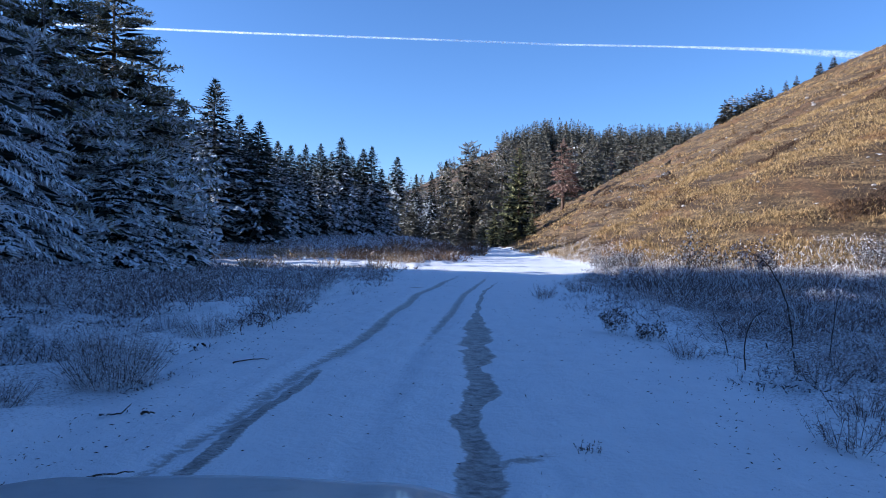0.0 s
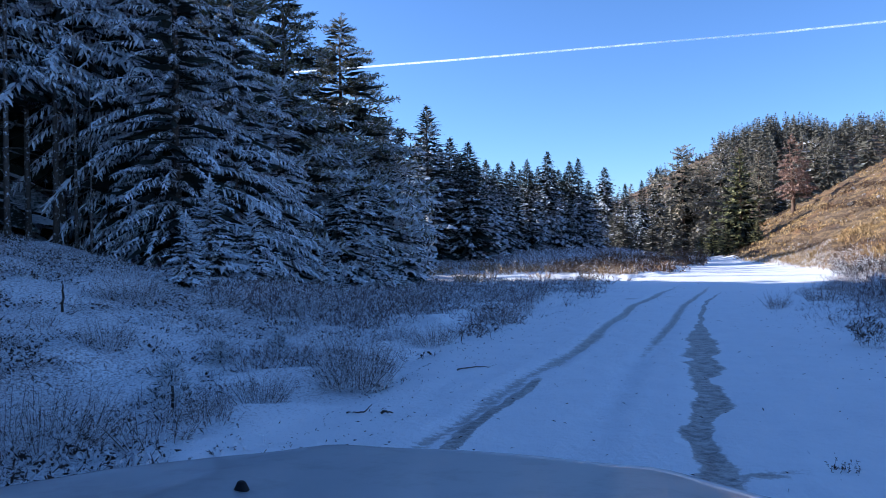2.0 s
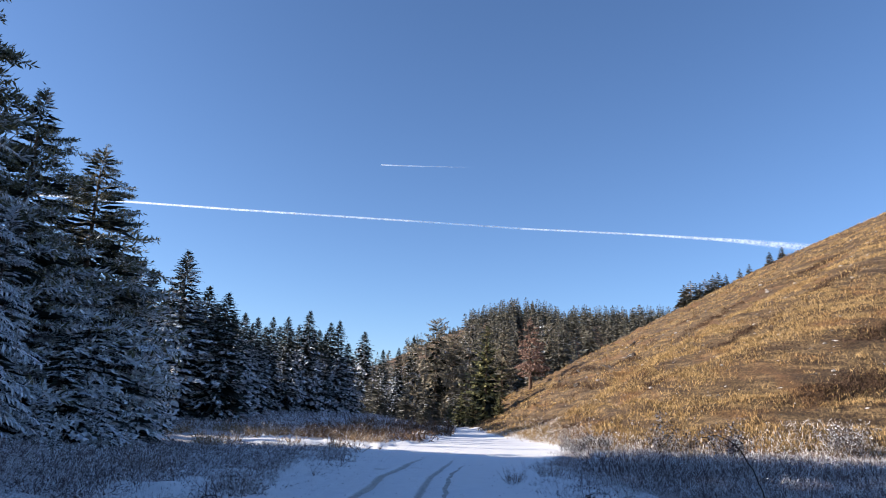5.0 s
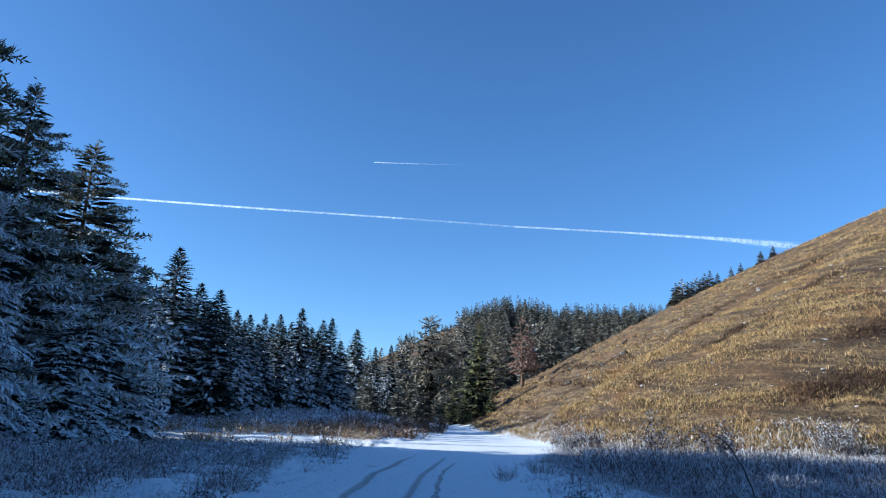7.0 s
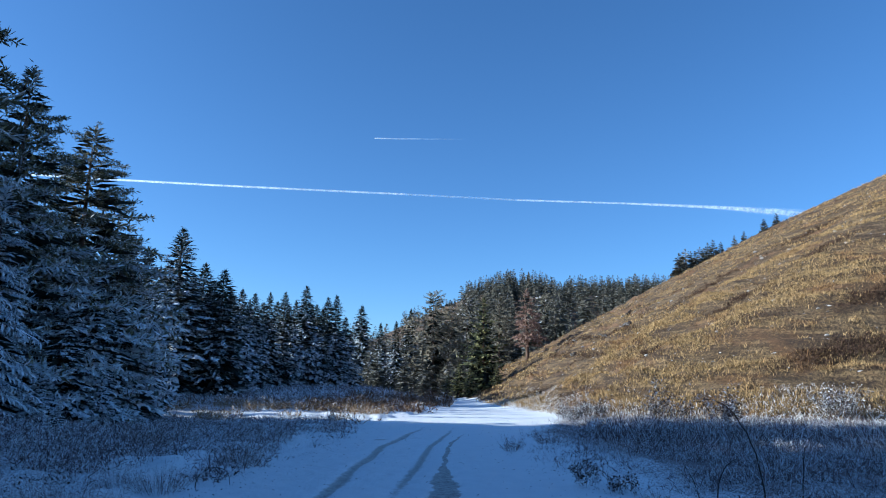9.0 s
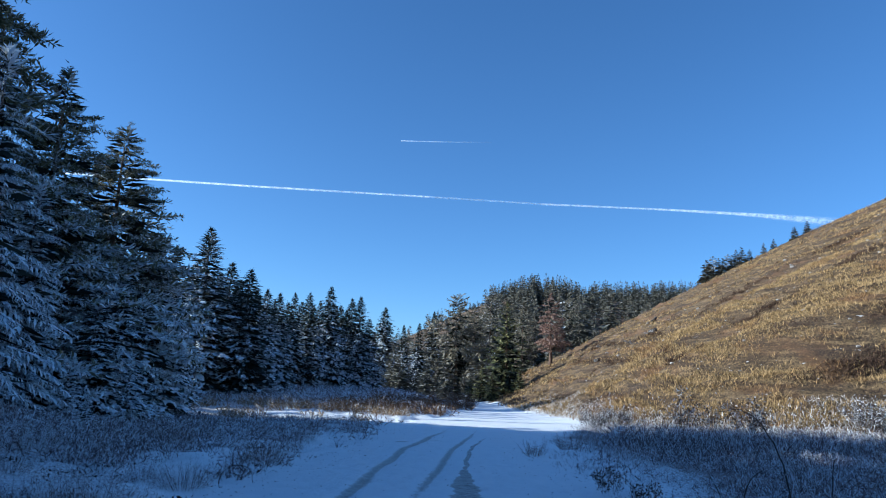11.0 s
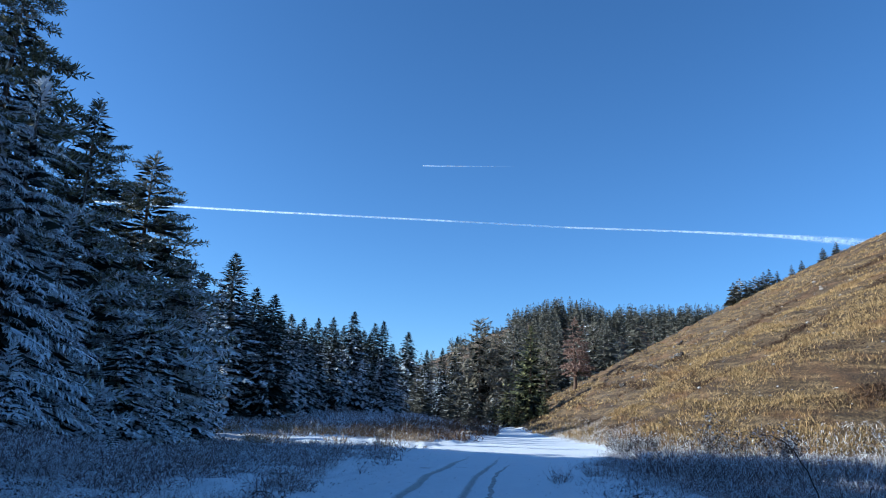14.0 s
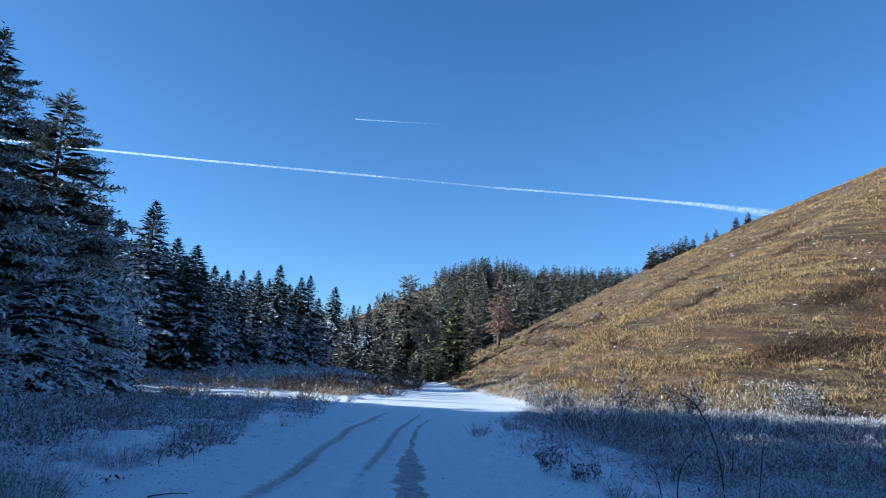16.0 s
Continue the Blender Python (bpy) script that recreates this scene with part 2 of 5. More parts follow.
# ---------------------------------------------------------------- geometry helpers
def quads_mesh(name, q, smooth=False):
    """One mesh from an array of quads, shape (n, 4, 3)."""
    q = np.asarray(q, dtype=np.float32)
    n = len(q)
    me = bpy.data.meshes.new(name)
    me.vertices.add(n * 4)
    me.vertices.foreach_set("co", q.reshape(-1))
    me.loops.add(n * 4)
    me.loops.foreach_set("vertex_index", np.arange(n * 4, dtype=np.int32))
    me.polygons.add(n)
    me.polygons.foreach_set("loop_start", np.arange(0, n * 4, 4, dtype=np.int32))
    me.update(calc_edges=True)
    return me


def part(name, data, material, parent=None, label=""):
    """Links a bmesh or a mesh as one object, under parent where one is given."""
    if isinstance(data, bmesh.types.BMesh):
        me = bpy.data.meshes.new(name)
        data.to_mesh(me)
        data.free()
    else:
        me = data
    me.materials.clear()
    me.materials.append(material)
    ob = new(name, me)
    if parent:
        ob.parent = parent
    return tagged(ob, label)


def diamonds(base, way, length, width, rng, flat=None):
    """Leaf-shaped blades: arrays of bases (n, 3), directions (n, 3), lengths and widths (n,)."""
    way = way / np.maximum(np.linalg.norm(way, axis=1, keepdims=True), 1e-9)
    ref = rng.normal(size=way.shape) if flat is None else flat + rng.normal(size=way.shape) * 0.35
    side = np.cross(way, ref)
    side /= np.maximum(np.linalg.norm(side, axis=1, keepdims=True), 1e-9)
    mid = base + way * (length * 0.45)[:, None]
    off = side * (width * 0.5)[:, None]
    return np.stack([base, mid + off, base + way * length[:, None], mid - off], 1)


def tube(path, radii, sides=6):
    """A bent round bar as a bmesh."""
    bm = bmesh.new()
    rings = []
    pts = [Vector(p) for p in path]
    for i, p in enumerate(pts):
        d = (pts[min(i + 1, len(pts) - 1)] - pts[max(i - 1, 0)]).normalized()
        a = d.cross(Vector((0.31, 0.9, 0.2))).normalized()
        b = d.cross(a)
        rings.append([bm.verts.new(p + (a * math.cos(2 * math.pi * k / sides) + b * math.sin(2 * math.pi * k / sides)) * radii[i]) for k in range(sides)])
    for r, s in zip(rings, rings[1:]):
        for k in range(sides):
            bm.faces.new((r[k], r[(k + 1) % sides], s[(k + 1) % sides], s[k]))
    bm.faces.new(rings[-1])
    bm.faces.new(rings[0][::-1])
    for f in bm.faces:
        f.smooth = True
    return bm


def smoothstep(a, lo, hi):
    t = np.clip((a - lo) / (hi - lo), 0, 1)
    return t * t * (3 - 2 * t)


def softplus(u, k):
    return k * np.logaddexp(0, u / k)


def hill_depth(x, y):
    """How far a place lies behind the foot of the open slope."""
    a, b = 0.9993 * x + 0.0363 * y - 10.6, 1.163 * (y + 0.239 * x - 35.4)
    return -3.2 * np.logaddexp(-a / 3.2, -b / 3.2)


def ground_z(x, y):
    """Height of the land: level valley floor, bank by the forest, open hillside, wooded hill ahead."""
    x, y = np.asarray(x, float), np.asarray(y, float)
    bank = np.minimum(0.25 * softplus(-(x + 5.5), 0.8), 5.0) * (1 - smoothstep(y, 9, 24)) * smoothstep(y, -60, -5)
    hill = 0.5475 * softplus(hill_depth(x, y), 1.2)
    hill = 97.0 * np.tanh(hill / 97.0) * (1 - smoothstep(y, 109.7, 140))
    far = 29 * smoothstep(y, 100, 320) * smoothstep(x, -40, 40) + 14 * smoothstep(y, 110, 300)
    rise = 0.9 * smoothstep(y, 42, 72) * smoothstep(-x - 0.03 * y, -4.5, 2.0) * (1 - smoothstep(y, 100, 130))
    return bank + rise + 0.5 * (hill + far + np.sqrt((hill - far) ** 2 + 0.04)) - 0.1


def hill_share(x, y):
    return smoothstep(hill_depth(x, y), -1.6, 0.6) * (1 - smoothstep(y, 120, 138))


WAVES = np.random.default_rng(77).uniform(0, 6.2832, (2, 12, 2))
RATES = np.random.default_rng(78).uniform(0.5, 2.2, (2, 12))


def relief(x, y):
    """Humps and hollows of the open slope."""
    out = 0 * x
    for k, (scale, high) in enumerate(((0.35, 0.22), (1.3, 0.10))):
        for (a, p), f in zip(WAVES[k], RATES[k]):
            out = out + high / 3.5 * np.sin((x * np.cos(a) + y * np.sin(a)) * f * scale + p)
    # narrow steps trodden along the contours
    z = 0.5475 * hill_depth(x, y)
    wander = 0.6 * np.sin(0.21 * y + 0.13 * x + 1.0) + 0.35 * np.sin(0.47 * y - 0.2 * x)
    step = np.sin(6.2832 * (z + wander) / 1.25) + 0.6 * np.sin(6.2832 * (z * 1.7 - wander) / 1.25 + 1.0)
    patchy = 0.55 + 0.45 * np.sin(0.33 * x + 0.9 * np.sin(0.19 * y)) * np.sin(0.24 * y + 0.7)
    return (out + 0.2 * step * patchy * smoothstep(z, 0.3, 1.5)) * hill_share(x, y)


def land_z(x, y):
    return ground_z(x, y) + relief(np.asarray(x, float), np.asarray(y, float))


def gz(x, y):
    return float(land_z(x, y))


def bearing(az, dist):
    return dist * math.sin(radians(az)), dist * math.cos(radians(az))


# the lines of the two wheel tracks and of the icy strip, as x over y
def rut_left(y):
    return np.interp(y, (3, 4.5, 7.6, 10.7, 18, 26, 34, 46, 70), (-1.63, -1.57, -1.31, -1.1, -0.57, 0.6, 2.0, 3.3, 6.0))


def rut_mid(y):
    return np.interp(y, (3, 5.5, 8.3, 14, 18, 24, 34, 46, 70), (-0.62, -0.55, -0.36, 0.27, 0.62, 1.5, 2.7, 4.0, 6.6))


def ice_line(y):
    return np.interp(y, (3, 4.4, 5.3, 6.0, 6.6, 7.2, 8.1, 9.9, 12.7, 15.3, 19, 23, 30, 46), (0.3, 0.3, 0.31, 0.29, 0.42, 0.49, 0.48, 0.57, 0.69, 0.87, 1.2, 1.9, 2.8, 4.1)) + 0.02 * np.sin(y * 3.1)


def ice_width(y):
    """Half the width of the icy strip."""
    return np.interp(y, (4, 4.6, 5.3, 6.0, 6.6, 7.3, 8.0, 8.8, 10, 12.2, 13.3, 14.5, 30), (0.20, 0.17, 0.15, 0.15, 0.19, 0.18, 0.17, 0.22, 0.25, 0.24, 0.11, 0.06, 0.05))


def road_edges(y):
    left = np.interp(y, (-10, 4, 7.5, 11.8, 16.2, 22, 27, 34, 44, 52, 70, 110), (-3.2, -2.6, -2.55, -2.6, -1.85, -1.3, -1.1, -0.2, 2.6, 3.5, 5.3, 8.0))
    right = np.interp(y, (-10, 5, 8.3, 11.1, 18.7, 25, 32, 42, 49, 56, 70, 110), (3.0, 2.9, 2.9, 2.6, 2.9, 4.2, 6.6, 9.8, 10.2, 9.2, 8.6, 10.0))
    return left, right


# ---------------------------------------------------------------- ground
def make_land():
    def axis(parts):
        out = []
        for a, b, step in parts:
            out += list(np.arange(a, b, step))
        return np.array(out)
    xs = np.concatenate([-np.geomspace(3000, 62, 26), axis([(-60, -14, 1.5), (-14, -5, 0.3), (-5, -2.6, 0.12), (-2.6, 2.6, 0.075), (2.6, 6.0, 0.14), (6.0, 16, 0.3), (16, 50, 0.42), (50, 90, 0.9)]), np.geomspace(92, 3000, 26)])
    ys = np.concatenate([-np.geomspace(3000, 32, 22), axis([(-30, 2, 1.0), (2, 14, 0.12), (14, 30, 0.25), (30, 60, 0.5), (60, 130, 1.5), (130, 360, 5)]), np.geomspace(365, 3500, 30)])
    X, Y = np.meshgrid(xs, ys)
    Zg = ground_z(X, Y)
    left, right = road_edges(Y)
    off_road = np.clip(np.maximum((left - X) / 0.9, (X - right) / 0.9), 0, 1)
    def fbm(scale, seed):
        rng = np.random.default_rng(seed)
        out = np.zeros_like(X)
        for k in range(14):
            a = rng.uniform(0, 6.28)
            fr = scale * rng.uniform(0.5, 2.2)
            out += np.sin((X * np.cos(a) + Y * np.sin(a)) * fr + rng.uniform(0, 6.28))
        return out / 14 ** 0.5
    near_noise = fbm(1.3, 12) * hill_share(X, Y) * (1 - hill_share(X, Y)) * 4
    near = np.exp(-((X / 40) ** 2 + (Y / 70) ** 2))
    Zg = Zg + near * (off_road * (0.06 * fbm(2.0, 1) + 0.05 * fbm(5.0, 2)) + 0.008 * fbm(5.0, 3) + 0.006 * fbm(12.0, 4))
    hs = np.clip(hill_share(X, Y) + 0.25 * near_noise, 0, 1)
    Zg = Zg + relief(X, Y)
    # wheel tracks
    d1, d2 = np.abs(X - rut_left(Y) + 0.22 * (1 - smoothstep(Y, 6.5, 10)) - 0.03 * np.sin(Y * 1.3)), np.abs(X - rut_mid(Y))
    reach = smoothstep(Y, 2, 4) * (1 - smoothstep(Y, 20, 34))
    edge = 0.09 + 0.05 * fbm(2.5, 8)
    w1 = np.clip(1.15 - d1 / np.maximum(edge + 0.10, 0.05), 0, 1) * reach
    w1b = np.clip(1.2 - np.abs(X - rut_left(Y) - 0.02 * np.sin(3 * Y)) / 0.085, 0, 1) * smoothstep(Y, 3, 3.5) * (1 - smoothstep(Y, 7.5, 8.0)) * 0.9
    w2 = np.clip(1 - d2 / 0.2, 0, 1) * reach * (0.28 + 0.34 * smoothstep(Y, 8.5, 12.5))
    wid = ice_width(Y) * (0.85 + 0.24 * fbm(7, 9) + 0.14 * fbm(3.2, 19))
    w3 = np.clip(1.3 - np.abs(X - ice_line(Y)) / np.maximum(wid, 0.04), 0, 1) * smoothstep(Y, 3.6, 4.4) * (1 - smoothstep(Y, 18, 27))
    w4 = np.clip(1 - np.abs(Y - 4.75 - 0.35 * (X - 0.6)) / 0.16, 0, 1) * smoothstep(X, 0.2, 0.35) * (1 - smoothstep(X, 0.7, 1.2)) * 0.58
    w5 = np.clip(1.2 - np.abs(Y - 20.8 - 0.4 * X - 0.3 * np.sin(2 * X)) / 0.4, 0, 1) * smoothstep(X, -1.2, -0.6) * (1 - smoothstep(X, 2.0, 2.6)) * np.clip(0.35 + 0.6 * fbm(2.2, 33), 0, 0.8)
    wear = np.clip(np.maximum.reduce([w5, w1 * (0.45 + 0.16 * smoothstep(Y, 8, 11)), w1b, w2, w3, w4]), 0, 1)
    Zg = Zg - 0.035 * np.clip(1 - d1 / 0.22, 0, 1) * reach - 0.03 * np.clip(1 - d2 / 0.22, 0, 1) * reach - 0.02 * w3
    veg = off_road * (0.36 + 1.0 * smoothstep(X, 3.4, 6) + 0.62 * smoothstep(-X - 0.14 * Y, 2.2, 4.6) * (0.5 + 0.5 * smoothstep(Y, 7, 13)))
    veg = veg * (1 - hs) + hs
    forest = np.maximum(smoothstep(-X, 11, 15) * (1 - smoothstep(Y, 24, 28)), smoothstep(-X - 0.25 * Y, 0, 4) * smoothstep(Y, 50, 56))
    veg = np.maximum(veg, np.maximum(1.8 * forest, 2.8 * smoothstep(Y, 95, 125)))
    gold = np.maximum(hs, 0.62 * smoothstep(Y, 85, 120) * smoothstep(X, -60, 0))
    h, w = X.shape
    me = bpy.data.meshes.new("ground")
    me.vertices.add(h * w)
    me.vertices.foreach_set("co", np.stack([X, Y, Zg], -1).astype(np.float32).reshape(-1))
    i = np.arange(h * w).reshape(h, w)
    f = np.stack([i[:-1, :-1], i[:-1, 1:], i[1:, 1:], i[1:, :-1]], -1).reshape(-1, 4)
    me.loops.add(f.size)
    me.loops.foreach_set("vertex_index", f.astype(np.int32).reshape(-1))
    me.polygons.add(len(f))
    me.polygons.foreach_set("loop_start", np.arange(0, f.size, 4, dtype=np.int32))
    me.polygons.foreach_set("use_smooth", np.ones(len(f), dtype=bool))
    me.update(calc_edges=True)
    for name, values in (("wear", wear), ("veg", veg), ("gold", gold)):
        me.attributes.new(name, "FLOAT", "POINT").data.foreach_set("value", values.astype(np.float32).reshape(-1))
    ob = part("ground", me, GROUND)
    return tagged(ob, "snow-covered valley floor and track below a bleached grassy hillside", "ground", kind="structure")


make_land()


# ---------------------------------------------------------------- trees
def frond(rng, segs, droop, rise, reach, layers=1, hang=0.5, slim=0.34, roll=0.9):
    """One branch of length 1 along +x with twigs on both sides, as quads."""
    s = (np.arange(segs) + 0.6) / segs
    s = np.repeat(s, 2 * layers) + rng.normal(size=segs * 2 * layers) * 0.25 / segs
    side = np.tile([1, -1], segs * layers)
    n = len(s)
    base = np.stack([s, np.zeros(n), rise * s - droop * s * s], 1)
    ln = reach * (1.1 - 0.8 * s) * rng.uniform(0.7, 1.25, n) * np.clip(s * 5, 0.4, 1)
    way = np.stack([rng.uniform(0.3, 0.9, n), side * rng.uniform(0.4, 1.1, n), -hang * rng.uniform(0.2, 1.6, n)], 1)
    flat = np.array([0.0, 0.0, 1.0]) + rng.normal(size=(n, 3)) * roll
    q = diamonds(base, way, ln, reach * slim * rng.uniform(0.7, 1.3, n), rng, flat)
    # the spine, in three overlapping blades
    k = np.array([0.0, 0.32, 0.64])
    b = np.stack([k, 0 * k, rise * k - droop * k * k], 1)
    e = k + 0.42
    d = np.stack([e, 0 * k, rise * e - droop * e * e], 1) - b
    sp = diamonds(b, d, np.linalg.norm(d, axis=1), np.full(3, reach * 0.22), rng, np.tile([0.0, 0.0, 1.0], (3, 1)))
    return np.concatenate([q, sp])


def fine_frond(rng, twigs, leaves, droop, rise, reach, hang):
    """A branch seen close: a rimed spine from which regular side twigs hang like the teeth of a comb."""
    s = np.repeat((np.arange(twigs) + 0.9) / twigs, 2) + rng.normal(size=twigs * 2) * 0.008
    side = np.tile([1.0, -1.0], twigs)
    n = len(s)
    base = np.stack([s, np.zeros(n), rise * s - droop * s * s], 1)
    ln = reach * (0.95 - 0.5 * s) * rng.uniform(0.7, 1.25, n) * np.clip(s * 3.0, 0.3, 1)
    way = np.stack([rng.uniform(0.1, 0.45, n), side * rng.uniform(0.35, 0.8, n), -hang * rng.uniform(0.7, 1.3, n)], 1)
    way /= np.linalg.norm(way, axis=1, keepdims=True)
    face = np.stack([np.zeros(n), side, np.full(n, 0.5)], 1) + rng.normal(size=(n, 3)) * 0.3
    out = [diamonds(base, way, ln, np.full(n, 0.5 / twigs) * rng.uniform(0.7, 1.2, n), rng, face)]
    for k in range(leaves):
        f = 0.2 + 0.5 * k / leaves
        b = base + way * (ln * f)[:, None]
        d = way * 0.8 + rng.normal(size=(n, 3)) * 0.5
        out.append(diamonds(b, d, ln * rng.uniform(0.45, 0.7, n), np.full(n, 0.42 / twigs), rng))
    # broad rimed back of the branch, in ragged overlapping pieces
    k = np.linspace(0.05, 0.95, 18)
    b = np.stack([k, rng.normal(size=18) * 0.012, rise * k - droop * k * k + 0.006], 1)
    e = k + 0.09
    d = np.stack([e, rng.normal(size=18) * 0.03, rise * e - droop * e * e], 1) - b
    out.append(diamonds(b, d, np.linalg.norm(d, axis=1), (0.048 - 0.02 * k) * rng.uniform(0.6, 1.3, 18), rng, np.tile([0.0, 0.0, 1.0], (18, 1))))
    # small fans at the tip
    t = rng.uniform(0.7, 0.98, 8)
    b = np.stack([t, 0 * t, rise * t - droop * t * t], 1)
    d = np.stack([np.full(8, 0.9), rng.normal(size=8) * 0.8, np.full(8, -0.7)], 1)
    out.append(diamonds(b, d, reach * rng.uniform(0.35, 0.65, 8), np.full(8, reach * 0.13), rng, np.tile([0.0, 0.0, 1.0], (8, 1))))
    return np.concatenate(out)


def brush_frond(rng, droop, rise, twigs=5, blades=5, thick=0.085, slim=0.28):
    """A fir's branch: bare near the trunk, then forked twigs covered all round with short needles, thick like bottle brushes."""
    cs, ds = [], []
    for s in np.linspace(0.28, 1.0, 12):
        cs.append((s, rng.normal() * 0.01, rise * s - droop * s * s + 0.14 * max(s - 0.75, 0)))
        ds.append((1.0, 0.0, 0.15))
    for k in range(twigs):
        s, side = 0.3 + 0.55 * (k + rng.random() * 0.6) / twigs, (-1) ** k
        ln = rng.uniform(0.22, 0.4) * (1.25 - 0.75 * s)
        a = side * rng.uniform(0.5, 0.95)
        for f in np.linspace(0.25, 1.0, 4):
            cs.append((s + ln * f * math.cos(a), ln * f * math.sin(a), rise * s - droop * s * s - 0.10 * f * ln + rng.normal() * 0.006))
            ds.append((math.cos(a), math.sin(a), 0.1))
    n = len(cs) * blades
    base = np.repeat(np.array(cs), blades, 0) + rng.normal(size=(n, 3)) * 0.012
    way = np.repeat(np.array(ds), blades, 0) * 0.75 + rng.normal(size=(n, 3)) * 0.75
    q = diamonds(base, way, thick * rng.uniform(0.7, 1.4, n), thick * slim * rng.uniform(0.7, 1.3, n), rng)
    k = np.array([0.0, 0.3, 0.6])
    b = np.stack([k, 0 * k, rise * k - droop * k * k], 1)
    e = k + 0.36
    d = np.stack([e, 0 * k, rise * e - droop * e * e], 1) - b
    return np.concatenate([q, diamonds(b, d, np.linalg.norm(d, axis=1), np.full(3, 0.022), rng, np.tile([0.0, 0.0, 1.0], (3, 1)))])


def crown_mesh(name, rng, height, radius, first, spacing, per, segs, droop, rise, reach, layers=1, hang=0.5, power=0.85, ragged=0.2, gaps=0.0, bulge=0.0, slim=0.34, core=0.55, leaves=0, brush=0.0, least=0.11, sweep=0.42, cap=1.2):
    """Whorls of fronds from the height `first` to the top: the outer crown, and the dense twigs close to the trunk."""
    if brush:
        kinds = [brush_frond(rng, droop * rng.uniform(0.6, 1.4), rise * rng.uniform(0.5, 1.5), segs, layers, brush, slim) for _ in range(6)]
    elif leaves:
        kinds = [fine_frond(rng, segs, leaves, droop * rng.uniform(0.7, 1.3), rise * rng.uniform(0.6, 1.4), reach, hang) for _ in range(6)]
    else:
        kinds = [frond(rng, segs, droop * rng.uniform(0.7, 1.3), rise * rng.uniform(0.6, 1.4), reach, layers, hang, slim) for _ in range(5)]
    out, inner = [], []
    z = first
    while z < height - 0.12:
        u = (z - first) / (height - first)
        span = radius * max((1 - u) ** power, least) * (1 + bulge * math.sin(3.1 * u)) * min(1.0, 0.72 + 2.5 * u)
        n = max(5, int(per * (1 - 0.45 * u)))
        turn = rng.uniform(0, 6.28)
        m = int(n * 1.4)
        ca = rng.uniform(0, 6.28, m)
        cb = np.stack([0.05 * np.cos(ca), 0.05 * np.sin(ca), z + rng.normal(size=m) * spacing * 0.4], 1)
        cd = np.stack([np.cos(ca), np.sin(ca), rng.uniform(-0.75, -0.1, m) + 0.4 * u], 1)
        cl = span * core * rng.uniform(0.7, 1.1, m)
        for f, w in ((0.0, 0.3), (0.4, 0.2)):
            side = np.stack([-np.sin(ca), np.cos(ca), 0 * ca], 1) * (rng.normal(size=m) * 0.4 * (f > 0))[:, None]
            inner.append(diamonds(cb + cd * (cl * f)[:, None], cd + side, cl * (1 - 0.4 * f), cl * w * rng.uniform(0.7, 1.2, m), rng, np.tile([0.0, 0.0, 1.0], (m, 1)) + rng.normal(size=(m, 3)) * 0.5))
        for k in range(n):
            if rng.random() < gaps:
                continue
            a = turn + 6.2832 * k / n + rng.normal() * 0.18
            ln = span * rng.uniform(1 - ragged * 1.6, 1 + ragged)
            q = kinds[rng.integers(len(kinds))] * ln
            lift = rng.normal() * 0.05 + sweep * u * u
            ca, sa, cl, sl = math.cos(a), math.sin(a), math.cos(lift), math.sin(lift)
            x, y, w = q[..., 0] * cl - q[..., 2] * sl, q[..., 1], q[..., 0] * sl + q[..., 2] * cl
            out.append(np.stack([x * ca - y * sa, x * sa + y * ca, w + z + rng.normal() * spacing * 0.25], -1))
        z += spacing * rng.uniform(0.8, 1.2) * (1 - 0.35 * u)
    n = int(cap * 30)
    down = np.linspace(cap, 0.12, n)
    a = np.arange(n) * 2.4
    tip = np.stack([0 * a, 0 * a, height - down - 0.15], 1)
    way = np.stack([np.cos(a), np.sin(a), rng.uniform(0.0, 0.5, n) + 0.5 * (1 - down / cap)], 1)
    out.append(diamonds(tip, way, radius * least + 0.36 * down * rng.uniform(0.6, 1.2, n), np.full(n, 0.15), rng, np.tile([0.0, 0.0, 1.0], (n, 1))))
    out.append(diamonds(np.tile([[0.0, 0.0, height - 0.5]], (4, 1)), np.stack([rng.normal(size=4) * 0.1, rng.normal(size=4) * 0.1, np.ones(4)], 1), np.full(4, 0.55), np.full(4, 0.12), rng))
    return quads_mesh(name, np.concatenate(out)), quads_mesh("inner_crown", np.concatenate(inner))


